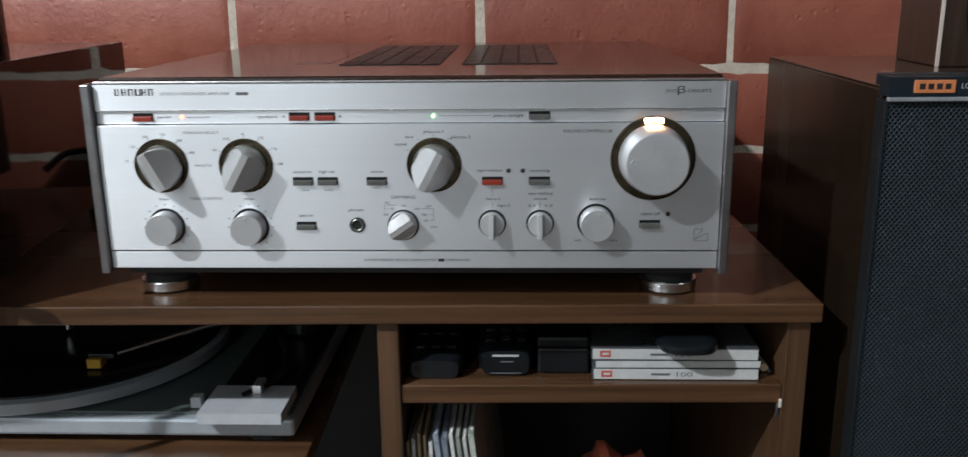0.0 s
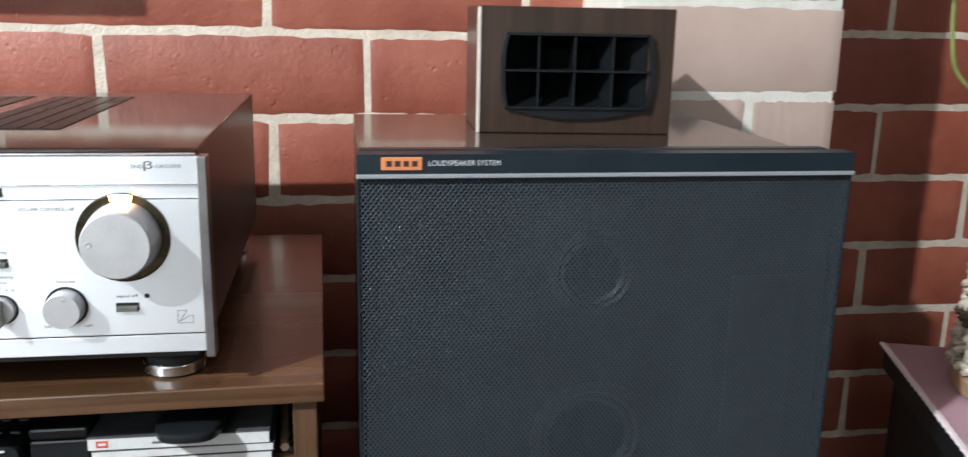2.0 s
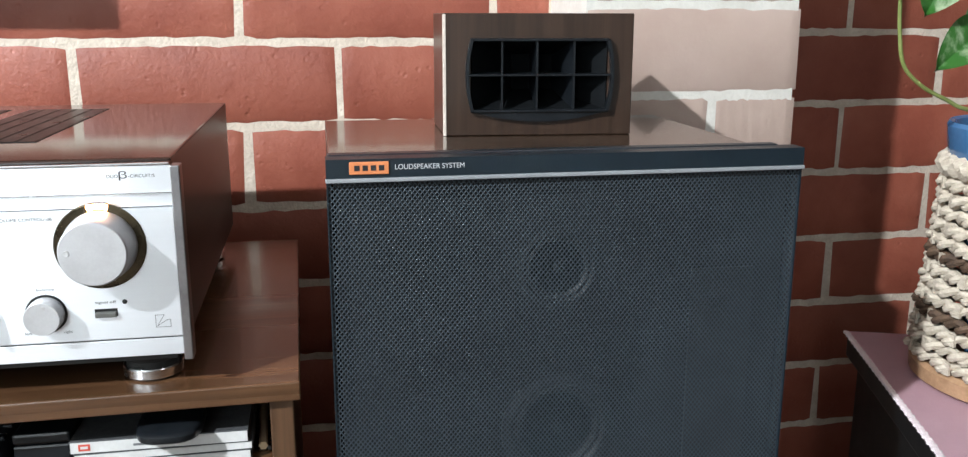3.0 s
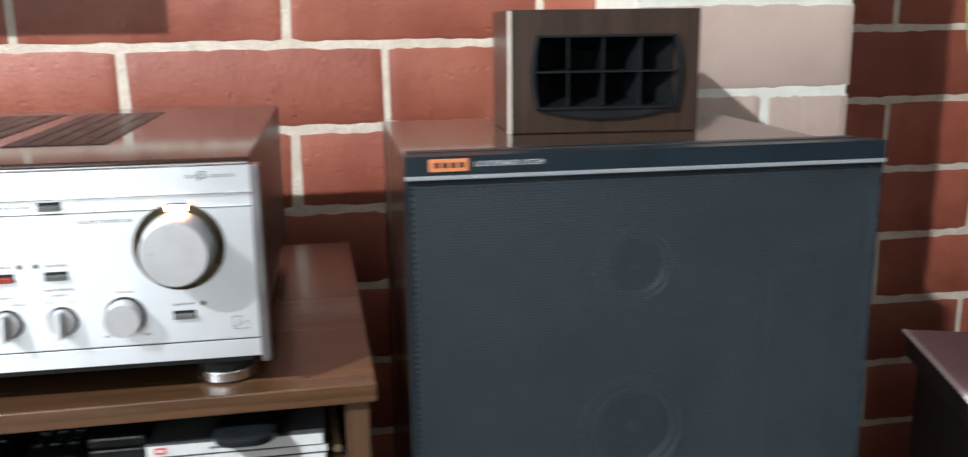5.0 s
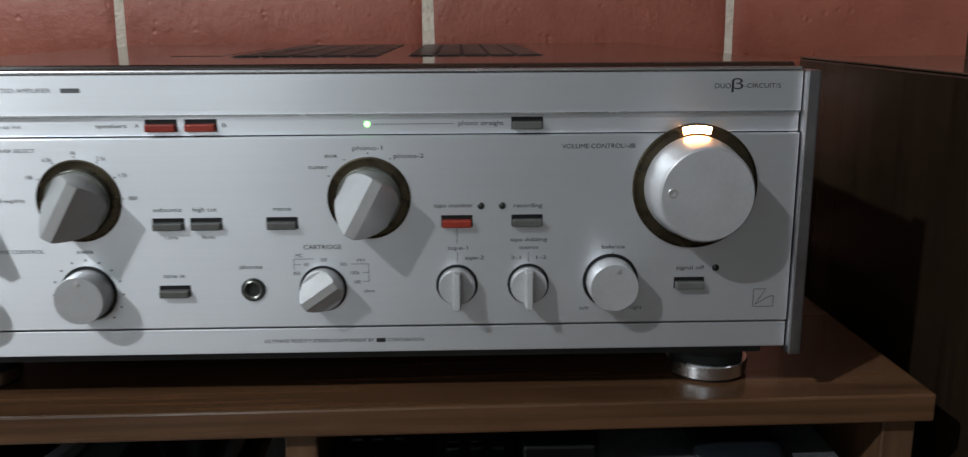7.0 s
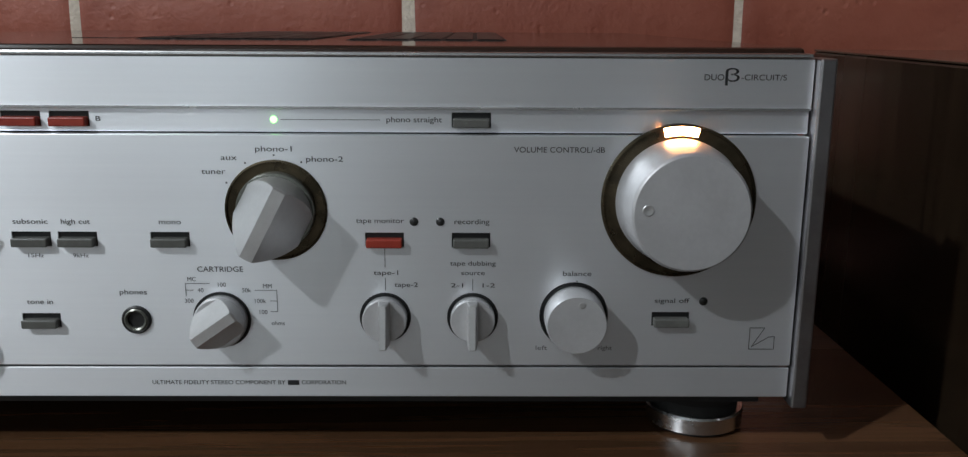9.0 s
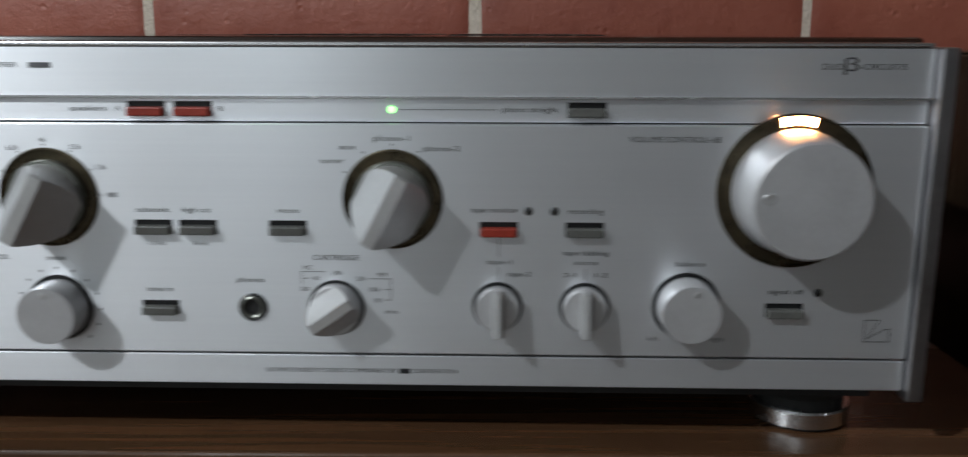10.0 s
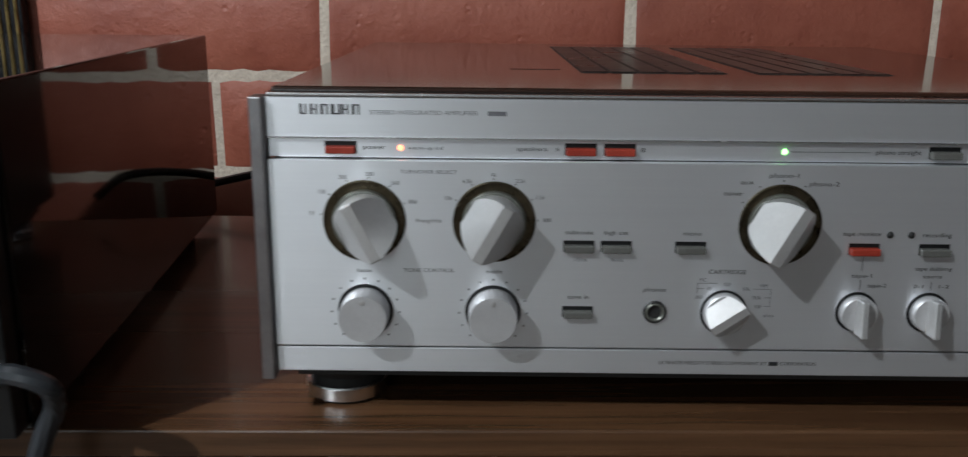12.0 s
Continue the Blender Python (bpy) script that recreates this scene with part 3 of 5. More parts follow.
def round_knob(x, z, r, deep, angle, dot_r, hole):
    rim = part("knob_seat", lathe([(hole, F + 0.0002), (hole, F - 0.0004), (hole - 0.0010, F - 0.0005), (hole - 0.0011, F + 0.0042), (0.0, F + 0.0044)], (x, 0, z), "y", 48), BLACK, amp, smooth=True)
    k = part("knob", lathe([(r * 1.0, F + 0.0042), (r * 0.985, F - deep * 0.5), (r * 0.965, F - deep + 0.0009), (r * 0.94, F - deep), (0.0, F - deep)], (x, 0, z), "y", 64), KNOB, rim,
             "satin aluminium knob", smooth=True)
    a = radians(angle)
    part_at = (x + dot_r * math.cos(a), 0, z + dot_r * math.sin(a))
    part("dimple", lathe([(0.0013, F - deep - 0.0002), (0.0010, F - deep - 0.0003), (0.0, F - deep - 0.0001)], part_at, "y", 20), KNOB_LIGHT, rim, smooth=True)
    return k


for x, z, a in SMALL:
    round_knob(x, z, 0.0118, 0.0125, a, 0.0082, 0.0130)
# ribbed skirts, tick marks
dish = part("volume_dish", lathe([(0.0294, F), (0.0294, F - 0.0008), (0.0285, F - 0.001), (0.0282, F + 0.001), (0.0262, F + 0.004), (0.0258, F + 0.0085), (0.0, F + 0.009)], (VOL[0], 0, VOL[1]), "y", 80),
            BRASS, amp, "dark brass dish round the volume knob", smooth=True)
part("volume_knob", lathe([(0.0240, F + 0.0088), (0.0237, F - 0.004), (0.0228, F - 0.0060), (0.0217, F - 0.0215), (0.0212, F - 0.0230), (0.0206, F - 0.0235), (0.0, F - 0.0235)], (VOL[0], 0, VOL[1]), "y", 96),
     KNOB, dish, "large satin volume knob", smooth=True)
part("dimple", lathe([(0.0021, F - 0.0236), (0.0018, F - 0.0239), (0.0, F - 0.0237)], (VOL[0] - 0.0158, 0, VOL[1] + 0.0012), "y", 24), KNOB_LIGHT, dish, smooth=True)
arc = [math.radians(90 + d) for d in range(-14, 15, 4)]
outl = [(VOL[0] + 0.0284 * math.cos(a), VOL[1] + 0.0284 * math.sin(a)) for a in arc] + [(VOL[0] + 0.0250 * math.cos(a), VOL[1] + 0.0250 * math.sin(a)) for a in reversed(arc)]
part("dial_lamp", prism(outl, F - 0.0002, F + 0.0040), DIAL_LAMP, dish, "glowing orange dial lamp")
# added arc that keeps the dial lamp's glow off the band above
shield = [(VOL[0] + 0.0293 * math.cos(a), VOL[1] + 0.0293 * math.sin(a)) for a in arc] + [(VOL[0] + 0.0286 * math.cos(a), VOL[1] + 0.0286 * math.sin(a)) for a in reversed(arc)]
part("lamp_hood", prism(shield, F - 0.0011, F + 0.0040), BRASS, dish)


def bar_knob(x, z, r, hole, angle, tent):
    seat = part("knob_seat", lathe([(hole, F + 0.0002), (hole, F - 0.0004), (hole - 0.0010, F - 0.0005), (hole - 0.0011, F + 0.0042), (0.0, F + 0.0044)], (x, 0, z), "y", 40), BLACK, amp, smooth=True)
    part("knob", lathe([(r, F + 0.004), (r, F - 0.0045), (r * 0.95, F - 0.005), (0.0, F - 0.005)], (x, 0, z), "y", 48), KNOB, seat, "satin aluminium knob", smooth=True)
    if tent:
        b = blade(x, z, angle, r * 0.99, r * 0.98, F - 0.004, F - 0.0130, 0.0019, 0.0088)
    else:
        b = bmesh.new()
        a = radians(angle)
        d, n = Vector((math.cos(a), 0, math.sin(a))), Vector((-math.sin(a), 0, math.cos(a)))
        c = Vector((x, 0, z))
        for e in (-r * 0.93, r * 1.06):
            for q in (-1, 1):
                b.verts.new(c + Vector((0, F - 0.0048, 0)) + d * e + n * (0.0022 * q))
                b.verts.new(c + Vector((0, F - (0.0130 if e > 0 else 0.0105), 0)) + d * e + n * (0.0014 * q))
        bmesh.ops.convex_hull(b, input=b.verts[:])
        bmesh.ops.bevel(b, geom=b.edges[:], offset=0.0003, segments=1, affect="EDGES")
    part("pointer", b, KNOB_LIGHT, seat, smooth=True)


for x, z in TAPES:
    bar_knob(x, z, 0.0086, 0.0099, -90, False)
bar_knob(*CART, 0.0100, 0.0112, -145, True)
jack = part("phones_jack", lathe([(0.0056, F), (0.0056, F - 0.0010), (0.0050, F - 0.0014), (0.0036, F - 0.0008), (0.0034, F + 0.004), (0.0, F + 0.0042)], (-0.0372, 0, 0.678), "y", 36), CHASSIS, amp,
            "black headphone socket", smooth=True)
part("contact", lathe([(0.0046, F - 0.0013), (0.0040, F - 0.0017), (0.0033, F - 0.0012), (0.0031, F + 0.0035)], (-0.0372, 0, 0.678), "y", 32, bmesh.new()), SKIRT, jack, smooth=True)


def led(x, z, y, m, label, r=0.0013):
    part("indicator", lathe([(r, y), (r * 0.92, y - 0.0004), (r * 0.55, y - 0.0008), (0.0, y - 0.0009)], (x, 0, z), "y", 20), m, amp, label, smooth=True)


led(0.0188, 0.7555, 0.0014, LED_GREEN, "lit green indicator")
led(-0.158, 0.7555, 0.0014, LED_ORANGE, "lit orange indicator")
for x, z in ((0.0708, 0.7172), (0.0808, 0.7172), (0.1830, 0.6858)):
    led(x, z, F, LED_OFF, "unlit indicator", 0.0017)

FT = F - 0.00015


def say(text, x0, x1, z, size, y=FT, ink=INK, name="lettering"):
    part(name, words(text, (x0 + x1) / 2, z, size, y, x1 - x0), ink, amp)


def mark(x0, x1, z0, z1, y=FT, ink=INK, name="printed_line"):
    part(name, box(x0, x1, y - 0.00005, y + 0.0001, z0, z1), ink, amp)


# maker's name as plain upright blocks
for i, w in enumerate((0.0036, 0.0038, 0.0040, 0.0050, 0.0038, 0.0040)):
    x = -0.2035 + i * 0.00475
    mark(x, x + w * 0.32, 0.7708, 0.7755, -0.00012, name="maker_mark")
    mark(x + w * 0.66, x + w * 0.86, 0.7708, 0.7755, -0.00012, name="maker_mark")
    mark(x + w * 0.2, x + w * 0.8, 0.7708 + 0.002 * (i % 3), 0.7714 + 0.002 * (i % 3), -0.00012, name="maker_mark")
say("STEREO INTEGRATED AMPLIFIER", -0.1715, -0.1225, 0.7718, 0.0027, -0.00012, GREY_INK)
mark(-0.1180, -0.1095, 0.7708, 0.7728, -0.00012, GREY_INK, "maker_mark")
say("DUO", 0.1785, 0.1858, 0.7718, 0.0032, -0.00012)
say("\u03b2", 0.1862, 0.1915, 0.7724, 0.0068, -0.00012)
say("-CIRCUIT/S", 0.1922, 0.2090, 0.7718, 0.0030, -0.00012)
YB = 0.0014 - 0.00015
say("power", -0.1752, -0.1652, 0.7557, 0.0028, YB)
say("warm-up ind", -0.1545, -0.1385, 0.7555, 0.0022, YB, GREY_INK)
say("speakers", -0.1045, -0.0905, 0.7555, 0.0026, YB)
say("A", -0.0868, -0.0850, 0.7555, 0.0026, YB)
say("B", -0.0472, -0.0454, 0.7555, 0.0026, YB)
mark(0.0215, 0.0585, 0.75545, 0.75562, YB)
say("phono straight", 0.0608, 0.0815, 0.7556, 0.0029, YB)
say("TURNOVER SELECT", -0.1580, -0.1320, 0.7448, 0.0024, ink=GREY_INK)
say("freq/Hz", -0.1510, -0.1390, 0.7217, 0.0026, ink=GREY_INK)
say("TONE CONTROL", -0.1570, -0.1330, 0.6975, 0.0026, ink=GREY_INK)
say("bass", -0.1788, -0.1722, 0.6972, 0.0026)
say("treble", -0.1180, -0.1105, 0.6972, 0.0026)
for cx, marks in ((-0.175, ("77", "120", "200", "330", "560", "880")), (-0.1145, ("10k", "6.5k", "4k", "2.5k", "1.5k", "880"))):
    for i, s in enumerate(marks):
        a = radians(172 - 29.5 * i - (10 if cx > -0.12 else 0) - (12 if cx > -0.12 else 0))
        part("lettering", words(s, cx + 0.0248 * math.cos(a), 0.7215 + 0.0222 * math.sin(a), 0.0026, FT), GREY_INK, amp)
        mark(cx + 0.0204 * math.cos(a) - 0.0003, cx + 0.0204 * math.cos(a) + 0.0003, 0.7215 + 0.0204 * math.sin(a) - 0.0003, 0.7215 + 0.0204 * math.sin(a) + 0.0003, name="tick")
for cx in (-0.1755, -0.1145):
    for i in range(13):
        a = radians(228 - 23 * i)
        x, z = cx + 0.0162 * math.cos(a), 0.677 + 0.0162 * math.sin(a)
        mark(x - 0.00042, x + 0.00042, z - 0.00042, z + 0.00042, name="tick", ink=GREY_INK)
say("subsonic", -0.0810, -0.0678, 0.7168, 0.0028)
say("15Hz", -0.0765, -0.0705, 0.7035, 0.0022, ink=GREY_INK)
say("high cut", -0.0628, -0.0518, 0.7168, 0.0028)
say("9kHz", -0.0595, -0.0535, 0.7035, 0.0022, ink=GREY_INK)
say("mono", -0.0258, -0.0175, 0.7168, 0.0028)
say("tone in", -0.0790, -0.0690, 0.6850, 0.0028)
say("phones", -0.0430, -0.0325, 0.6890, 0.0028)
say("CARTRIDGE", -0.0125, 0.0050, 0.6982, 0.0030)
for s, x, z in (("MC", -0.0150, 0.6942), ("100", -0.0037, 0.6920), ("40", -0.0118, 0.6898), ("300", -0.0165, 0.6855), ("50k", 0.0058, 0.6898), ("MM", 0.0140, 0.6915), ("100k", 0.0108, 0.6855), ("100", 0.0118, 0.6810), ("ohms", 0.0175, 0.6765)):
    part("lettering", words(s, x, z, 0.0024, FT), GREY_INK, amp)
for x0, x1, z0, z1 in ((-0.0175, -0.0082, 0.6925, 0.6927), (-0.0176, -0.0174, 0.6875, 0.6926), (-0.0175, -0.0145, 0.6898, 0.69), (0.0090, 0.0175, 0.6898, 0.69), (0.0174, 0.0176, 0.6812, 0.6899), (0.0148, 0.0175, 0.6855, 0.6857), (0.0148, 0.0175, 0.6812, 0.6814)):
    mark(x0, x1, z0, z1, ink=GREY_INK)
for s, x0, x1, z in (("tuner", -0.0085, 0.0005, 0.7362), ("aux", -0.0010, 0.0050, 0.7415), ("phono-1", 0.0120, 0.0256, 0.7448), ("phono-2", 0.0308, 0.0446, 0.7410)):
    say(s, x0, x1, z, 0.0029)
for a in (150, 121, 90, 61):
    x, z = 0.0188 + 0.0210 * math.cos(radians(a)), 0.7215 + 0.0210 * math.sin(radians(a))
    mark(x - 0.0003, x + 0.0003, z - 0.0003, z + 0.0003, name="tick")
say("tape monitor", 0.0488, 0.0670, 0.7175, 0.0028)
say("recording", 0.0862, 0.0995, 0.7172, 0.0028)
mark(0.0594, 0.0596, 0.6992, 0.7068)
mark(0.0594, 0.0596, 0.6900, 0.6950)
mark(0.0931, 0.0933, 0.6900, 0.6945)
say("tape-1", 0.0550, 0.0645, 0.6970, 0.0026)
say("tape-2", 0.0630, 0.0720, 0.6922, 0.0026)
say("tape dubbing", 0.0845, 0.1020, 0.7008, 0.0026)
say("source", 0.0888, 0.0978, 0.6970, 0.0026)
say("2-1", 0.0848, 0.0895, 0.6920, 0.0024)
say("1-2", 0.0970, 0.1018, 0.6920, 0.0024)
say("VOLUME CONTROL/-dB", 0.1085, 0.1425, 0.7448, 0.0030)
say("balance", 0.1280, 0.1390, 0.6968, 0.0027)
mark(0.1333, 0.1337, 0.6935, 0.6940, name="tick")
say("left", 0.1180, 0.1225, 0.6665, 0.0025, ink=GREY_INK)
say("right", 0.1425, 0.1480, 0.6665, 0.0025, ink=GREY_INK)
say("signal off", 0.1640, 0.1775, 0.6860, 0.0026)
say("ULTIMATE FIDELITY STEREO COMPONENT BY", -0.0335, 0.0190, 0.6515, 0.0024, -0.00055)
mark(0.0200, 0.0245, 0.6505, 0.6525, -0.00055, name="maker_mark")
say("CORPORATION", 0.0255, 0.0430, 0.6515, 0.0024, -0.00055)
b = bmesh.new()
for pts in (((0.2020, 0.6750), (0.2020, 0.6662)), ((0.2020, 0.6662), (0.2118, 0.6662)), ((0.2118, 0.6662), (0.2118, 0.6715)), ((0.2118, 0.6715), (0.2095, 0.6712)), ((0.2095, 0.6712), (0.2030, 0.6672)),
            ((0.2030, 0.6672), (0.2078, 0.6750)), ((0.2078, 0.6750), (0.2020, 0.6750))):
    (xa, za), (xb, zb) = pts
    tube([(xa, FT, za), (xb, FT, zb)], 0.00013, 4, b)
part("emblem", b, INK, amp, "thin outlined emblem")

# ---- the loudspeaker ----
SX0, SX1, SY, ST = 0.321, 0.668, -0.018, 0.7818
spk = thing("loudspeaker", (0.4945, 0.14, FLOOR), "large walnut loudspeaker with blue-black mesh grille", "loudspeaker")
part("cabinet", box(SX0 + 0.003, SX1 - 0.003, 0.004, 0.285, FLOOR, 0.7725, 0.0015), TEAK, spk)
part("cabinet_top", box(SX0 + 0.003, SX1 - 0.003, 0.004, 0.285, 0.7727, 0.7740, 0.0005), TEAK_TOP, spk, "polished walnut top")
part("baffle", box(SX0 + 0.006, SX1 - 0.006, -0.006, 0.003, FLOOR + 0.02, 0.766), BAFFLE, spk)
frame_bar = part("grille_head", prism([(SX0, 0.7690), (SX1, 0.7690), (SX1, ST), (SX0, ST)], SY, -0.001), NAVY, spk, "blue-black plastic header")
part("grille_cap", box(SX0 + 0.001, SX1 - 0.012, -0.002, 0.010, 0.7745, ST + 0.0008, 0.0015), NAVY, spk)
part("trim_strip", box(SX0 - 0.0005, SX1 + 0.0005, SY - 0.0015, SY + 0.003, 0.7660, 0.7688, 0.0006), TRIM, spk, "thin silver trim strip")
for x0, x1 in ((SX0, SX0 + 0.0035), (SX1 - 0.0035, SX1)):
    part("grille_side", box(x0, x1, SY + 0.0050, 0.003, FLOOR + 0.02, 0.7658, 0.0008), BAFFLE, spk)
for x0 in (SX0, SX1 - 0.0010):
    part("grille_edge", box(x0, x0 + 0.0010, SY + 0.0018, SY + 0.0040, FLOOR + 0.02, 0.7658), NAVY, spk)
part("grille_foot", box(SX0, SX1, SY + 0.0005, 0.003, FLOOR + 0.005, FLOOR + 0.02, 0.0008), NAVY, spk)
badge = part("badge", box(0.3365, 0.3630, SY - 0.0012, SY + 0.001, 0.7715, 0.7800, 0.0004), ORANGE, spk, "orange maker's badge")
for i in range(4):
    x = 0.3398 + i * 0.0055
    part("maker_mark", box(x, x + 0.0036, SY - 0.00135, SY - 0.0011, 0.7740, 0.7777), INK, badge)
part("lettering", words("LOUDSPEAKER SYSTEM", 0.391, 0.7758, 0.0050, SY - 0.0002, 0.0475), PALE_INK, spk)
for cx, cz, r in ((0.486, 0.696, 0.0260), (0.488, 0.570, 0.036)):
    d = part("driver", lathe([(r * 1.22, -0.006), (r * 1.22, -0.0085), (r * 1.02, -0.0095), (r * 0.95, -0.0075), (r * 0.86, -0.0085), (r * 0.35, 0.004), (0.0, 0.0042)], (cx, 0, cz), "y", 56), CONE, spk, "grey cone driver behind the mesh", smooth=True)
    part("dust_cap", lathe([(r * 0.36, 0.0035), (r * 0.3, -0.003), (r * 0.15, -0.006), (0.0, -0.0068)], (cx, 0, cz), "y", 40), CONE, d, smooth=True)
plate = part("control_plate", box(0.590, 0.640, -0.0075, -0.0055, 0.50, 0.69), CHASSIS, spk, "dark control plate behind the mesh")
for z0, z1, x0, x1 in ((0.664, 0.669, 0.599, 0.627), (0.655, 0.657, 0.601, 0.626), (0.596, 0.599, 0.606, 0.622)):
    part("printed_bar", box(x0, x1, -0.0078, -0.0074, z0, z1), INK, plate)


def mesh_wires(x0, x1, z0, z1, y, pitch, w, lean):
    """Two sets of slanting wires, cut to a rectangle, each wire bent to pass over and under."""
    vs, fs = [], []
    for sgn in (-1, 1):
        k = lean * sgn
        c = min(x0 - k * z0, x0 - k * z1, x1 - k * z0, x1 - k * z1)
        top = max(x0 - k * z0, x0 - k * z1, x1 - k * z0, x1 - k * z1)
        while c < top:
            za, zb = z0, z1
            lo, hi = sorted(((x0 - c) / k, (x1 - c) / k))
            za, zb = max(za, lo), min(zb, hi)
            if zb - za > pitch:
                n = len(vs)
                off = 0.0002 * sgn
                for z in (za, zb):
                    x = c + k * z
                    vs += [(x - w, y + off, z), (x, y - 0.00022 + off, z), (x + w, y + off, z)]
                fs += [(n, n + 1, n + 4, n + 3), (n + 1, n + 2, n + 5, n + 4)]
            c += pitch
    me = bpy.data.meshes.new("mesh_wires")
    me.from_pydata(vs, [], fs)
    return me


me = mesh_wires(SX0 + 0.0004, SX1 - 0.0004, FLOOR + 0.02, 0.7658, SY + 0.003, 0.0034, 0.00056, 0.80)
me.materials.append(GRILLE)
grille = new("grille_mesh", me)
grille.parent = spk
grille.location = -ORIGIN[spk]
tagged(grille, "fine blue-grey wire mesh", kind="stuff")

# ---- the horn tweeter box on the loudspeaker ----
HX0, HX1, HZ0, HZ1, HY = 0.4245, 0.5880, 0.7742, 0.8778, 0.148
horn = thing("horn_tweeter", (HX0, HY, HZ0), "dark rosewood horn tweeter box with black cells", "loudspeaker")
# the box is shallow at one side and deeper at the other
b = bmesh.new()
plan = ((HX0, HY), (HX1, HY), (HX0 + 0.167, HY + 0.180), (HX0 - 0.005, HY + 0.091))
lo, hi = [[b.verts.new((x, y, z)) for x, y in plan] for z in (HZ0, HZ1)]
b.faces.new(lo), b.faces.new(hi)
for i in range(4):
    b.faces.new((lo[i], lo[(i + 1) % 4], hi[(i + 1) % 4], hi[i]))
bmesh.ops.recalc_face_normals(b, faces=b.faces[:])
bmesh.ops.bevel(b, geom=b.edges[:], offset=0.001, segments=2, profile=0.5, affect="EDGES")
hb = part("cabinet", b, HORN_WOOD, horn)
cut(hb, [box(0.447, 0.566, HY - 0.02, HY + 0.05, 0.795, 0.856)])
part("edge_strip", box(HX0 - 0.0012, HX0 + 0.0016, HY - 0.0008, HY + 0.0018, HZ0, HZ1 - 0.001, 0.0003), PALE_EDGE, horn, "bare pale veneer edge")
b = bmesh.new()
N = 16
# the curved mouth of the horn: bowed top, bottom and cheeks
for (xa, xb, za, zb, ya, yb) in ((0.441, 0.572, 0.8545, 0.8570, HY - 0.006, HY + 0.04), (0.441, 0.572, 0.7945, 0.7970, HY - 0.006, HY + 0.04)):
    box(xa, xb, ya, yb, za, zb, 0.0006, 1, b)
mouth = part("horn_mouth", b, HORN_BLACK, horn, "black moulded horn mouth")
for (sx, x) in ((-1, 0.4415), (1, 0.5715)):
    pts = []
    for i in range(N + 1):
        t = -1 + 2 * i / N
        pts.append((x + sx * 0.005 * (1 - t * t), 0.826 + t * 0.031))
    inner = [(px - sx * 0.003, pz) for px, pz in reversed(pts)]
    part("horn_cheek", prism(pts + inner, HY - 0.006, HY + 0.035), HORN_BLACK, horn)
lowlip = [(0.445 + 0.123 * i / N, 0.7945 - 0.008 * (1 - (2 * i / N - 1) ** 2)) for i in range(N + 1)]
part("horn_lip", prism(lowlip + [(0.568, 0.7960), (0.445, 0.7960)], HY - 0.004, HY + 0.002), HORN_BLACK, horn)
part("cell_divider", box(0.4385, 0.5745, HY - 0.005, HY + 0.035, 0.8252, 0.8272, 0.0004, 1), HORN_BLACK, horn)
for xf, xk in ((0.4705, 0.484), (0.5035, 0.504), (0.5385, 0.526)):
    b = bmesh.new()
    w = 0.0009
    f = [b.verts.new(p) for p in ((xf - w, HY - 0.004, 0.797), (xf + w, HY - 0.004, 0.797), (xf + w, HY - 0.004, 0.8555), (xf - w, HY - 0.004, 0.8555))]
    k = [b.verts.new(p) for p in ((xk - w, HY + 0.04, 0.812), (xk + w, HY + 0.04, 0.812), (xk + w, HY + 0.04, 0.841), (xk - w, HY + 0.04, 0.841))]
    b.faces.new(f), b.faces.new(k)
    for i in range(4):
        b.faces.new((f[i], f[(i + 1) % 4], k[(i + 1) % 4], k[i]))
    part("cell_divider", b, HORN_BLACK, horn)
b = bmesh.new()
f = [b.verts.new(p) for p in ((0.443, HY, 0.796), (0.570, HY, 0.796), (0.570, HY, 0.8555), (0.443, HY, 0.8555))]
k = [b.verts.new(p) for p in ((0.484, HY + 0.046, 0.811), (0.528, HY + 0.046, 0.811), (0.528, HY + 0.046, 0.842), (0.484, HY + 0.046, 0.842))]
for i in range(4):
    b.faces.new((f[i], f[(i + 1) % 4], k[(i + 1) % 4], k[i]))
b.faces.new(k)
part("horn_throat", b, THROAT, horn)
for ob in horn.children:
    if ob.name.startswith(("horn_", "cell_")):
        for v in ob.data.vertices:
            v.co.x = 0.0835 + (v.co.x - 0.0835) * 0.915
horn.rotation_euler = (0, 0, radians(-5))

# ---- the dark component beside the amplifier ----
dark = thing("hifi_component", (-0.361, 0.383, SH), "dark lacquered hi-fi component with glossy sides", "hi-fi component")
part("case", box(-0.79, -0.361, -0.040, 0.383, 0.632, 0.7880, 0.0012), ROSEWOOD_DARK, dark, "glossy dark lacquered case")
part("front_panel", box(-0.788, -0.363, -0.054, -0.0405, 0.634, 0.7865, 0.001), BLACK, dark)
for fx in (-0.77, -0.385):
    for fy in (0.05, 0.33):
        part("foot", lathe([(0.014, 0.0), (0.014, 0.0128)], (fx, fy, SH), "z", 24), RUBBER, dark)
dark.rotation_euler = (0, 0, radians(5.4))
picture = thing("picture_frame", (-0.727, WALL_Y - 0.01, 0.76), "dark picture with a ribbed tarnished gilt frame on the wall", "picture frame")
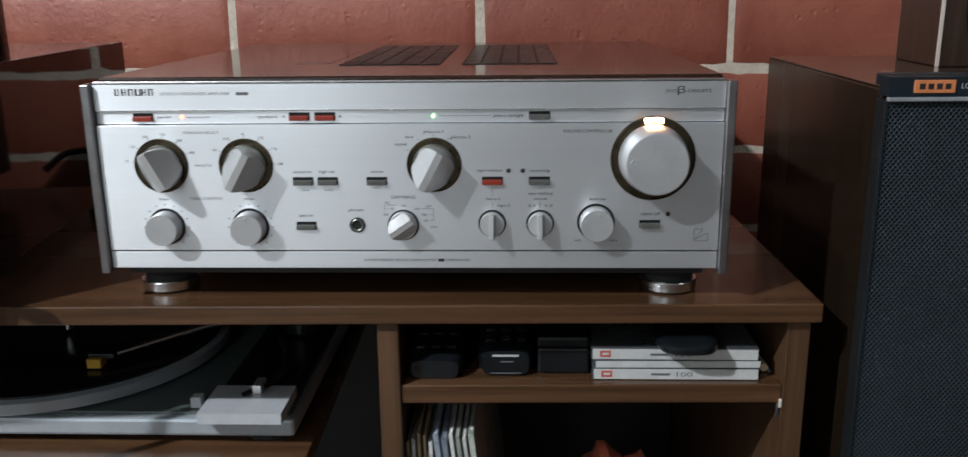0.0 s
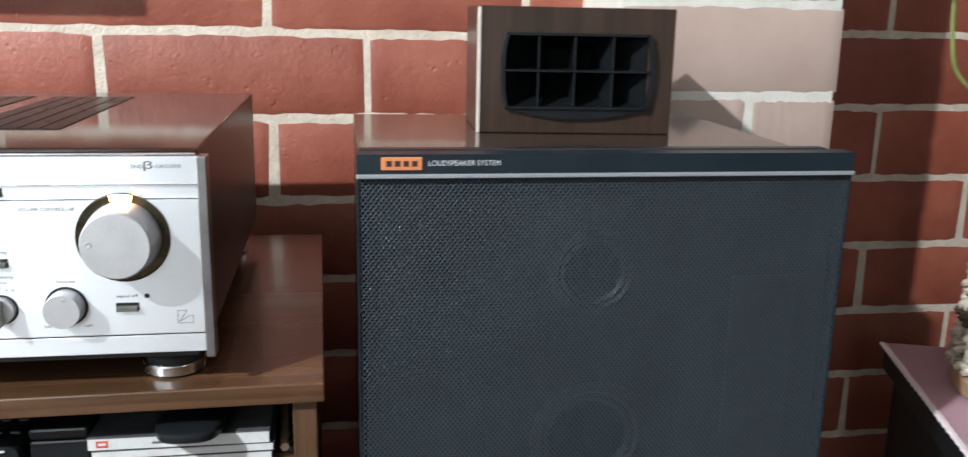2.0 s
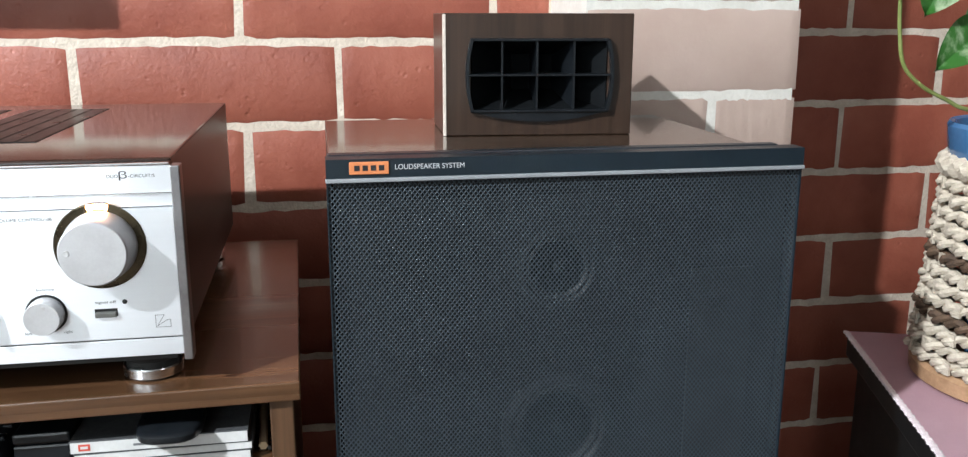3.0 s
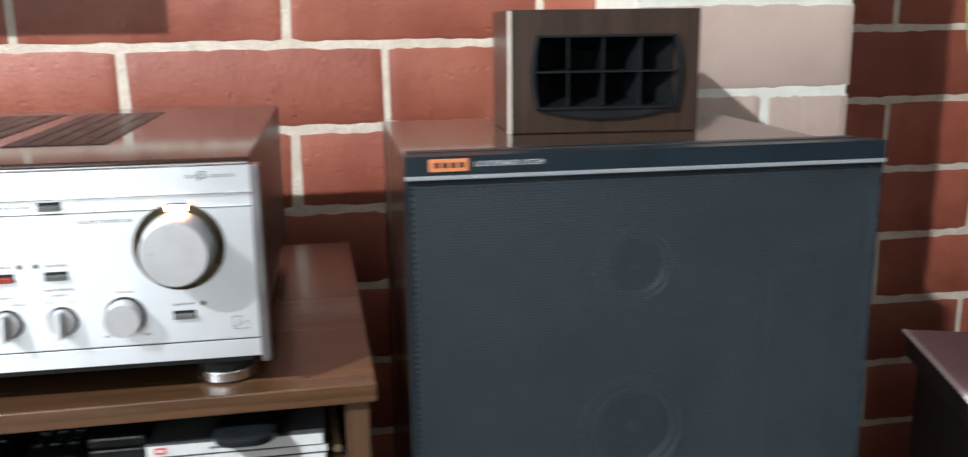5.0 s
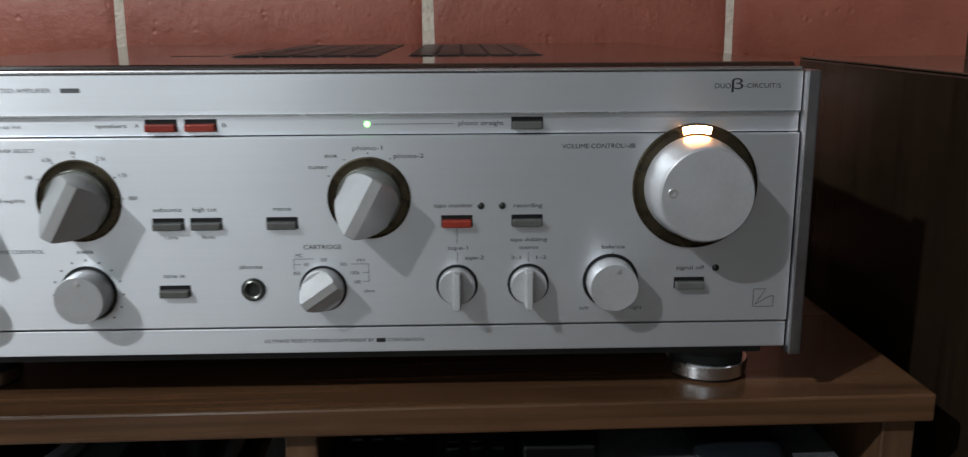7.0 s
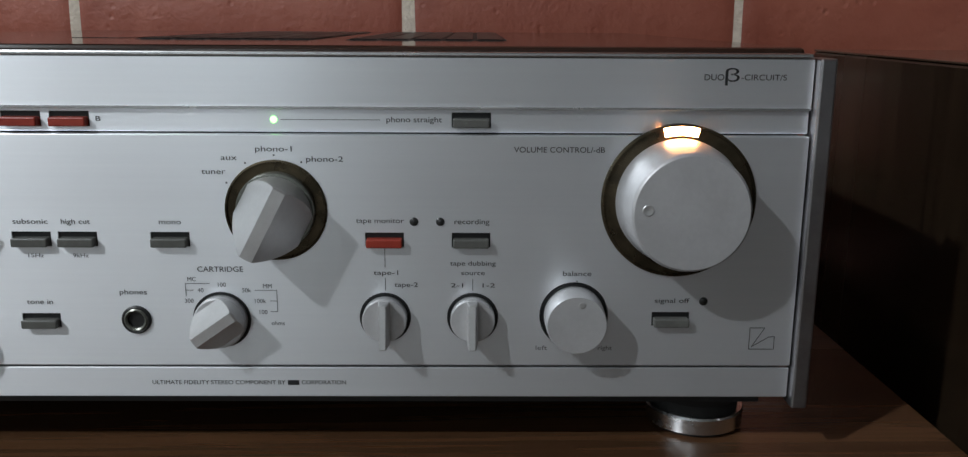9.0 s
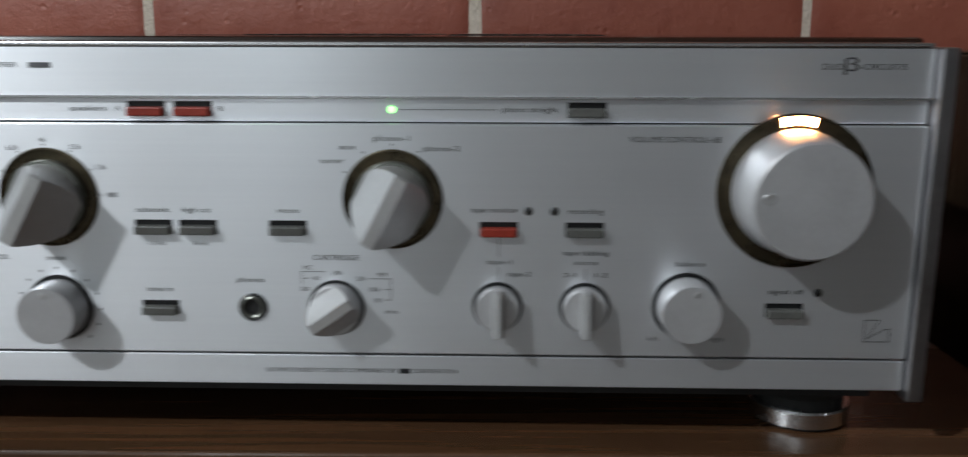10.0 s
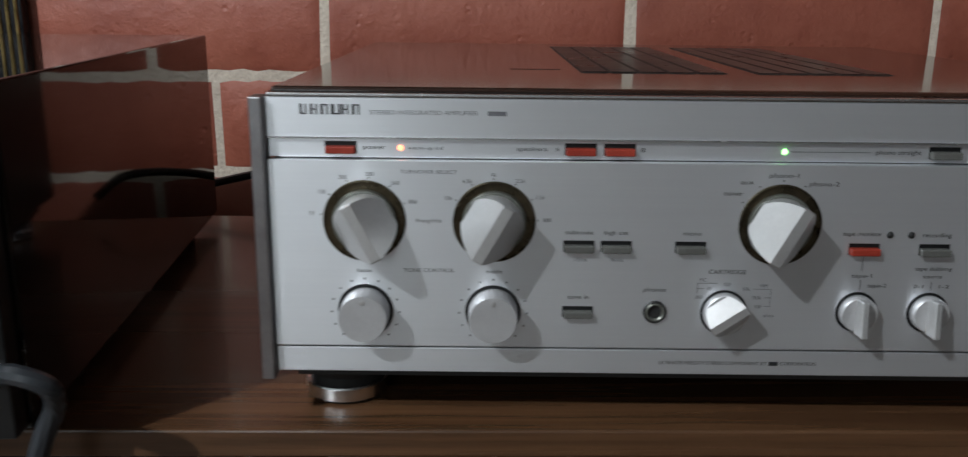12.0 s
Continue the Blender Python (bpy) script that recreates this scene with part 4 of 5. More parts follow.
part("panel", box(-0.837, -0.622, WALL_Y - 0.010, WALL_Y - 0.002, 0.765, 1.06), BLACK_GLOSS, picture)
for x0, x1, z0, z1 in ((-0.867, -0.837, 0.735, 1.09), (-0.622, -0.592, 0.735, 1.09), (-0.837, -0.622, 0.735, 0.765), (-0.837, -0.622, 1.06, 1.09)):
    st = part("moulding", box(x0, x1, WALL_Y - 0.016, WALL_Y - 0.002, z0, z1, 0.002), BLACK_GLOSS, picture)
    up = z1 - z0 > x1 - x0
    for k in (0.2, 0.5, 0.8):
        c = x0 + (x1 - x0) * k if up else z0 + (z1 - z0) * k
        ends = ((c, WALL_Y - 0.016, z0 + 0.003), (c, WALL_Y - 0.016, z1 - 0.003)) if up else ((x0, WALL_Y - 0.016, c), (x1, WALL_Y - 0.016, c))
        part("gilt_rib", tube(ends, 0.0022, 8), GILT, st, "tarnished gilt rib", smooth=True)
single("signal_cable", tube(smoothed([(-0.327, -0.052, 0.664), (-0.315, -0.060, 0.668), (-0.303, -0.058, 0.662), (-0.303, -0.053, 0.651), (-0.309, -0.051, 0.639), (-0.314, -0.051, 0.626), (-0.323, -0.050, 0.595), (-0.333, -0.045, 0.545), (-0.338, -0.030, 0.500)], 8), 0.0046, 10), CABLE,
       "thick grey cable hanging over the rack's edge", "cable", smooth=True)
single("mains_cable", tube(smoothed([(-0.25, 0.42, 0.64), (-0.28, 0.42, 0.66), (-0.33, 0.45, 0.655), (-0.40, 0.45, 0.64)], 8), 0.004, 8), BLACK, "black mains cable behind the amplifier", "cable", smooth=True)

# ---- the turntable ----
TZ = 0.482
tt = thing("turntable", (-0.35, 0.2, TZ), "silver turntable with black record mat and tonearm", "turntable")
part("plinth", box(-0.565, -0.108, 0.022, 0.375, TZ + 0.008, 0.506, 0.003), TT_SILVER, tt)
part("deck", box(-0.560, -0.112, 0.030, 0.370, 0.506, 0.5085, 0.0008), TT_TOP, tt, "green-grey metal deck")
for fx in (-0.54, -0.135):
    for fy in (0.05, 0.35):
        part("foot", lathe([(0.02, 0.0), (0.022, 0.008)], (fx, fy, TZ), "z", 24), RUBBER, tt)
PX, PY = -0.365, 0.166
platter = part("platter", lathe([(0.147, 0.0), (0.153, 0.002), (0.154, 0.012), (0.151, 0.0135), (0.0, 0.0135)], (PX, PY, 0.5095), "z", 96), TT_SILVER, tt, "bright platter rim", smooth=True)
part("mat", lathe([(0.147, 0.0132), (0.147, 0.0155), (0.145, 0.016), (0.05, 0.0155), (0.0, 0.0155)], (PX, PY, 0.5095), "z", 96), VINYL, platter, "black ribbed mat", smooth=True)
part("spindle", lathe([(0.0035, 0.02), (0.0035, 0.032), (0.002, 0.034), (0.0, 0.034)], (PX, PY, 0.5095), "z", 16), ALU_EDGE, platter, smooth=True)
part("arm_plate", prism([(-0.1835, 0.5085), (-0.1145, 0.5085), (-0.1145, 0.518), (-0.1835, 0.518)], 0.008, 0.062), PLATE_SILVER, tt, "silver tonearm plate")
# black block: the rack top's shadow behind the plate, put into colour
part("arm_bed", box(-0.180, -0.116, 0.064, 0.30, 0.5087, 0.5150, 0.001), BLACK, tt, "black block for the shaded rear of the arm plate")
part("cue_switch", box(-0.148, -0.140, 0.044, 0.062, 0.518, 0.526, 0.001), KNOB_LIGHT, tt)
part("cue_lever", tube([(-0.155, 0.040, 0.5195), (-0.135, 0.06, 0.5215), (-0.128, 0.085, 0.530)], 0.0022, 8), BLACK, tt, smooth=True)
part("arm_base", lathe([(0.020, 0.0), (0.020, 0.015), (0.012, 0.02), (0.012, 0.03), (0.0, 0.03)], (-0.140, 0.20, 0.518), "z", 32), BLACK_GLOSS, tt, smooth=True)
part("tonearm", tube(smoothed([(-0.140, 0.20, 0.546), (-0.165, 0.17, 0.545), (-0.215, 0.145, 0.542), (-0.283, 0.090, 0.5355)], 6), 0.0028, 10), ALU_EDGE, tt, "slim metal tonearm", smooth=True)
part("headshell", box(-0.306, -0.282, 0.082, 0.096, 0.5335, 0.5380, 0.001), BLACK, tt)
part("cartridge", box(-0.305, -0.292, 0.076, 0.089, 0.5265, 0.5350, 0.001), YELLOW, tt, "yellow cartridge")
part("arm_rest", tube(smoothed([(-0.136, 0.075, 0.518), (-0.130, 0.082, 0.526), (-0.131, 0.10, 0.534), (-0.140, 0.115, 0.540)], 6), 0.0035, 8), BLACK, tt, smooth=True)
part("speed_key", box(-0.199, -0.190, 0.036, 0.046, 0.5085, 0.5185, 0.001), CLEAR, tt, "translucent cube key")

tt.location += Vector((0, 0.03, -0.0085))

# ---- on the shelf ----


def remote(x0, x1, y0, depth, z0, h0, h1, label, rows):
    """A handset lying on its back: rounded wedge with rows of keys and a pale mark at its end."""
    r = thing("remote_control", ((x0 + x1) / 2, y0 + depth / 2, z0), label, "remote control")
    b = bmesh.new()
    w = (x1 - x0) / 2
    cx = (x0 + x1) / 2
    rings = []
    for t in (0.0, 0.03, 0.12, 0.5, 0.94, 1.0):
        hh = h0 + (h1 - h0) * t
        s = {0.0: 0.82, 0.03: 0.94, 0.94: 0.97, 1.0: 0.9}.get(t, 1.0)
        ring = []
        for i in range(20):
            a = 2 * math.pi * i / 20
            ca, sa = math.cos(a), math.sin(a)
            ex, ez = abs(ca) ** 0.45 * (1 if ca > 0 else -1), abs(sa) ** 0.55 * (1 if sa > 0 else -1)
            ring.append(b.verts.new((cx + w * s * ex, y0 + depth * t, z0 + hh / 2 + hh / 2 * (s if ez > 0 else 1) * ez)))
        rings.append(ring)
    for p, q in zip(rings, rings[1:]):
        for i in range(20):
            b.faces.new((p[i], p[(i + 1) % 20], q[(i + 1) % 20], q[i]))
    b.faces.new(rings[0]), b.faces.new(rings[-1])
    part("body", b, HORN_BLACK, r, smooth=True)
    for k in range(rows):
        for i in range(3):
            kx = cx + (i - 1) * w * 0.55
            ky = y0 + depth * (0.10 + 0.12 * k)
            hz = z0 + h0 + (h1 - h0) * (0.10 + 0.12 * k)
            part("key", box(kx - w * 0.17, kx + w * 0.17, ky, ky + 0.006, hz - 0.003, hz + 0.0016, 0.0006, 1), BLACK_GLOSS, r)
            part("key_print", box(kx - w * 0.13, kx + w * 0.13, ky + 0.007, ky + 0.0085, hz - 0.002, hz + 0.0006), PALE_INK, r)
    return r


S2 = 0.5532
ra = remote(-0.008, 0.036, 0.012, 0.17, S2, 0.016, 0.040, "black remote control lying on the rack shelf", 5)
rb = remote(0.046, 0.090, 0.018, 0.16, S2, 0.022, 0.028, "black remote control with a pale maker's mark", 5)
part("maker_mark", box(0.058, 0.078, 0.0166, 0.0174, S2 + 0.0162, S2 + 0.0176), PALE_INK, rb)
part("printed_bar", box(0.064, 0.074, 0.0166, 0.0174, S2 + 0.0115, S2 + 0.0125), GREY_INK, rb)
part("printed_bar", box(0.056, 0.080, 0.0162, 0.0170, S2 + 0.0025, S2 + 0.0031), GREY_INK, rb)
blk = thing("black_case", (0.112, 0.07, S2), "low black plastic case beside the discs", "case")
part("body", box(0.0925, 0.132, 0.022, 0.13, S2, S2 + 0.021, 0.002), HORN_BLACK, blk)
part("lid", box(0.0925, 0.132, 0.022, 0.13, S2 + 0.0215, S2 + 0.030, 0.002), HORN_BLACK, blk)


def cd(z, dx, turn, thin=False):
    """A disc case lying flat, its printed spine to the front."""
    h = 0.0064 if thin else 0.0094
    c = thing("cd_case", (0.1965 + dx, 0.0835, z), "clear plastic compact disc case with pale spine", "cd case", "stacked cd cases")
    x0, x1, y0, y1 = 0.134 + dx, 0.259 + dx, 0.0125, 0.1545
    part("tray", box(x0, x1, y0, y1, z, z + h * 0.3, 0.0005, 1), CD_CASE, c)
    part("booklet", box(x0 + 0.002, x1 - 0.002, y0 + 0.0012, y1 - 0.002, z + h * 0.32, z + h * 0.80), GREY_INK, c)
    part("lid", box(x0, x1, y0, y1, z + h * 0.82, z + h, 0.0005, 1), CD_CASE, c)
    sp = part("spine", box(x0 + 0.001, x1 - 0.001, y0 - 0.0006, y0 + 0.001, z + 0.0006, z + h - 0.0008), CD_PAPER, c, "pale printed spine")
    if not thin:
        part("red_mark", box(x0 + 0.0065, x0 + 0.0145, y0 - 0.0009, y0 - 0.0005, z + h * 0.25, z + h * 0.78), RED_PRINT, sp)
        part("printed_bar", box(x0 + 0.008, x0 + 0.013, y0 - 0.0011, y0 - 0.0008, z + h * 0.42, z + h * 0.62), CD_PAPER, sp)
        part("printed_bar", box(x0 + 0.044, x0 + 0.058, y0 - 0.0009, y0 - 0.0005, z + h * 0.40, z + h * 0.58), GREY_INK, sp)
        part("lettering", words("100", x0 + 0.069, z + h * 0.48, 0.0052, y0 - 0.0008, 0.0120), GREY_INK, sp)
    c.rotation_euler = (0, 0, radians(turn))


cd(S2, 0.0, 0.0)
cd(S2 + 0.0095, 0.0006, 0.6, True)
cd(S2 + 0.0160, -0.0006, -0.5)
fob = thing("glasses_case", (0.203, 0.02, S2 + 0.0255), "rounded black case lying on the disc cases", "case")
b = bmesh.new()
bmesh.ops.create_uvsphere(b, u_segments=32, v_segments=16, radius=1)
for v in b.verts:
    p = v.co
    f = lambda q, e: abs(q) ** e * (1 if q > 0 else -1)
    v.co = Vector((0.203 + 0.0235 * f(p.x, 0.6), 0.022 + 0.032 * f(p.y, 0.7), S2 + 0.0255 + 0.0060 + 0.0060 * f(p.z, 0.6)))
part("body", b, HORN_BLACK, fob, smooth=True)
single("pencil", tube([(0.2665, 0.028, S2 + 0.0035), (0.262, 0.12, S2 + 0.0035)], 0.0034, 6), PENCIL, "short bare wooden pencil stub", "pencil")
single("cable_tangle", tube(smoothed([(0.270, 0.030, 0.5555), (0.2725, 0.026, 0.5485), (0.2735, 0.012, 0.5415), (0.2728, 0.007, 0.5335), (0.2735, 0.010, 0.5255)], 6), 0.0015, 6), CD_CASE, "thin pale wire stapled beside the shelf", "wire", smooth=True)

# ---- record sleeves below ----
rng = random.Random(7)
x = -0.009
for i, (m, w) in enumerate(((BROWN_CARD, 0.0035), (WHITE_CARD, 0.003), (BROWN_CARD, 0.004), (BROWN_CARD, 0.003), (WHITE_CARD, 0.0045), (BLUE_CARD, 0.006), (BLUE_CARD, 0.005), (WHITE_CARD, 0.004), (GREEN_CARD, 0.005), (WHITE_CARD, 0.004), (GREEN_CARD, 0.005))):
    top = 0.5010 + rng.uniform(-0.004, 0.006) + (0.004 if 4 < i < 8 else 0)
    lean = -0.022 if i > 4 else -0.006
    b = bmesh.new()
    cols = 8
    lo, hi = [], []
    for s in (0, 1):
        lo.append([b.verts.new((x + 0.030 * (1 if i > 4 else 0.2) + s * w * 0.7, 0.014 + 0.31 * k / cols, 0.1975)) for k in range(cols + 1)])
        hi.append([b.verts.new((x + lean * 0.1 + s * w * 0.7 + rng.uniform(-0.0006, 0.0006), 0.014 + 0.31 * k / cols + rng.uniform(-0.001, 0.001), top + rng.uniform(-0.0025, 0.001))) for k in range(cols + 1)])
    for s in (0, 1):
        for k in range(cols):
            b.faces.new((lo[s][k], lo[s][k + 1], hi[s][k + 1], hi[s][k]))
    for k in range(cols):
        b.faces.new((hi[0][k], hi[0][k + 1], hi[1][k + 1], hi[1][k]))
        b.faces.new((lo[0][k], lo[0][k + 1], lo[1][k + 1], lo[1][k]))
    for k in (0, cols):
        b.faces.new((lo[0][k], lo[1][k], hi[1][k], hi[0][k]))
    look_of = {BROWN_CARD: "brown card", WHITE_CARD: "worn white card", BLUE_CARD: "faded blue card", GREEN_CARD: "grey-green card"}[m]
    single("record_sleeve", b, m, "record sleeve of %s with frayed top edge" % look_of, "record", "records in the rack")
    x += w + 0.0008
b = bmesh.new()
bmesh.ops.create_icosphere(b, subdivisions=4, radius=1)
for v in b.verts:
    n = noise.noise(v.co * 2.2) * 0.30 + noise.noise(v.co * 5.0) * 0.12
    v.co = Vector((0.158 + v.co.x * 0.05 * (1 + n), 0.10 + v.co.y * 0.05 * (1 + n), 0.30 + v.co.z * 0.118 * (1 + n)))
zmin = min(v.co.z for v in b.verts)
bmesh.ops.translate(b, vec=(0, 0, 0.197 - zmin), verts=b.verts)
single("cloth_bundle", b, RED_CLOTH, "crumpled rust-red cloth bundle in the rack", "cloth", smooth=True)

# ---- the side table with its pot ----
TT = 0.512
TM = Matrix.Translation((0.925, 0.2945, 0)) @ Matrix.Rotation(radians(-18), 4, "Z")


def turned(bm):
    bmesh.ops.transform(bm, matrix=TM, verts=bm.verts)
    return bm


table = thing("side_table", TM @ Vector((0.25, -0.22, FLOOR)), "black side table under a pink cloth", "table")
part("top", turned(box(0.0, 0.50, -0.44, 0.0, TT - 0.03, TT - 0.002, 0.003)), BLACK, table)
part("body", turned(box(0.012, 0.488, -0.428, -0.012, FLOOR, TT - 0.03, 0.002)), BLACK, table)
b = bmesh.new()
n = 24
grid = [[b.verts.new((0.5 * i / n, -0.44 + 0.44 * j / n, TT + 0.0006 * noise.noise(Vector((i * 0.5, j * 0.5, 3))))) for j in range(n + 1)] for i in range(n + 1)]
for i in range(n):
    for j in range(n):
        b.faces.new((grid[i][j], grid[i + 1][j], grid[i + 1][j + 1], grid[i][j + 1]))
bmesh.ops.solidify(b, geom=b.faces[:], thickness=0.0016)
cloth = thing("table_cloth", TM @ Vector((0.25, -0.22, TT)), "pink cotton cloth with pale lace edge", "table cloth")
part("cloth", turned(b), CLOTH, cloth, smooth=True)
b = bmesh.new()
for i in range(74):
    t = -0.44 + 0.44 * (i + 0.5) / 74
    lathe([(0.0034, -0.0012), (0.0034, 0.0012), (0.0, 0.0016)], (-0.0012 - 0.0008 * (i % 2), t, TT - 0.0003), "z", 8, b)
    if i < 70:
        lathe([(0.0034, -0.0012), (0.0034, 0.0012), (0.0, 0.0016)], (0.5 * (i + 0.5) / 70, -0.441, TT - 0.0003), "z", 8, b)
part("lace_edge", turned(b), LACE, cloth, "pale scalloped lace edge", kind="stuff")

BX, BY, BR = 1.021, 0.122, 0.0985
FLARE = 0.013
basket = thing("woven_basket", (BX, BY, TT), "cream seagrass basket with dark bands and wooden base", "basket")
part("base", lathe([(0.0, 0.001), (0.108, 0.001), (0.113, 0.004), (0.114, 0.018), (0.110, 0.022), (0.0, 0.022)], (BX, BY, TT + 0.001), "z", 72), BASE_WOOD, basket, "brown wooden base", smooth=True)
rows = 13
PITCH = 0.01440
for r in range(rows):
    z = TT + 0.030 + r * PITCH
    rad = BR - 0.002 + FLARE * (1 - r / rows) ** 1.3
    dark_row = r in (3, 7)
    turns = 46
    for strand in (0, 1):
        pts = []
        steps = turns * 6
        for i in range(steps):
            a = 2 * math.pi * i / steps
            tw = a * turns / 2 + math.pi * strand + r * 1.3
            wob = 0.0035 * math.sin(a * 20 + math.pi * (r % 2)) + 0.0018 * noise.noise(Vector((a * 6, r * 3.1, strand)))
            rr = rad + wob + 0.0034 * math.cos(tw)
            pts.append((BX + rr * math.cos(a), BY + rr * math.sin(a), z + 0.0036 * math.sin(tw) + 0.0015 * noise.noise(Vector((a * 4, r * 2.0, 5)))))
        b = tube(pts, 0.0040 + 0.0006 * (strand - 0.5), 6, None, True)
        part("rope_ring", b, ROPE_DARK if dark_row else ROPE, basket, "dark twisted rope" if dark_row else "cream twisted rope", smooth=True)
for i in range(20):
    a = 2 * math.pi * (i + 0.5) / 20
    rr = BR - 0.004
    m = Matrix.Translation((BX, BY, 0)) @ Matrix.Rotation(a, 4, "Z")
    for r in range(rows):
        if (r + i) % 2 == 0:
            z = TT + 0.030 + r * PITCH
            out = rr + 0.0080 + FLARE * (1 - r / rows) ** 1.3
            b = box(out - 0.003, out, -0.0042, 0.0042, z - 0.0060, z + 0.0060)
            bmesh.ops.transform(b, matrix=m, verts=b.verts)
            part("stake", b, ROPE, basket)
rimpts = []
for i in range(220):
    a = 2 * math.pi * i / 220
    rr = BR - 0.001 + 0.003 * math.cos(a * 40)
    rimpts.append((BX + rr * math.cos(a), BY + rr * math.sin(a), TT + 0.030 + rows * PITCH + 0.003 * math.sin(a * 40) + 0.004))
part("rim", tube(rimpts, 0.0095, 10, None, True), ROPE, basket, "thick cream rope rim", smooth=True)
pot = thing("plant_pot", (BX, BY, TT + 0.0235), "blue glazed pot standing in the basket", "pot")
part("pot_body", lathe([(0.062, 0.0), (0.074, 0.10), (0.082, 0.185), (0.099, 0.206), (0.103, 0.236), (0.101, 0.240), (0.096, 0.238), (0.079, 0.204), (0.0, 0.202)], (BX, BY, TT + 0.0235), "z", 64), POT_BLUE, pot, smooth=True)

plant = thing("pothos_plant", (BX, BY, TT + 0.236), "trailing pothos with green and white leaves", "plant")
VINE = smoothed([(1.040, 0.155, 0.7359), (1.008, 0.150, 0.7874), (0.9553, 0.135, 0.7853), (0.9135, 0.13, 0.7915), (0.8942, 0.13, 0.7997), (0.8664, 0.13, 0.8131), (0.846, 0.13, 0.8317), (0.8385, 0.13, 0.8595), (0.8353, 0.13, 0.8924), (0.8353, 0.13, 0.9367), (0.8439, 0.135, 0.9985)], 8)
part("vine", tube(VINE, lambda t: 0.0021 - 0.0004 * t, 8), STEM, plant, "pale green vine", smooth=True)


def leaf(base, tip, width, droop, up):
    """A heart-shaped leaf with a folded midrib."""
    b = bmesh.new()
    base, tip = Vector(base), Vector(tip)
    d = tip - base
    side = d.cross(Vector(up)).normalized()
    nrm = side.cross(d).normalized()
    rows_ = []
    n = 12
    for i in range(n + 1):
        t = i / n
        w = width * (1.9 * (t + 0.06) ** 0.45 * (1 - t) ** 0.85)
        c = base + d * t + nrm * (droop * math.sin(math.pi * t))
        rows_.append([b.verts.new(c + side * (w * s) + nrm * (abs(s) * width * 0.28)) for s in (-1, -0.55, 0, 0.55, 1)])
    for p, q in zip(rows_, rows_[1:]):
        for k in range(4):
            b.faces.new((p[k], p[k + 1], q[k + 1], q[k]))
    part("leaf", b, LEAF, plant, smooth=True)


for ba, ti, w, dr in (((0.8889, 0.13, 0.9316), (0.8567, 0.125, 0.8739), 0.029, 0.006), ((0.9253, 0.13, 0.8667), (0.8728, 0.125, 0.8255), 0.024, 0.006), ((1.0838, 0.12, 0.9058), (1.0517, 0.09, 0.844), 0.028, 0.008),
                      ((1.1159, 0.16, 0.8646), (1.1588, 0.11, 0.8028), 0.03, 0.008), ((1.0302, 0.23, 0.9058), (1.0195, 0.27, 0.844), 0.028, 0.008), ((1.1052, 0.21, 0.9367), (1.1695, 0.23, 0.8955), 0.03, 0.008)):
    leaf(ba, ti, w, dr, (-0.45, -1, 0.35))
    part("petiole", tube(smoothed([(1.0624, 0.175, 0.7359), ((ba[0] + 1.0624) / 2 + 0.015, (ba[1] + 0.175) / 2, (ba[2] + 0.75) / 2 + 0.02), ba], 6), 0.0018, 6), STEM, plant, smooth=True)

# ---- bricks, laid last ----
CH, BL, JT = 0.1045, 0.3160, 0.0066


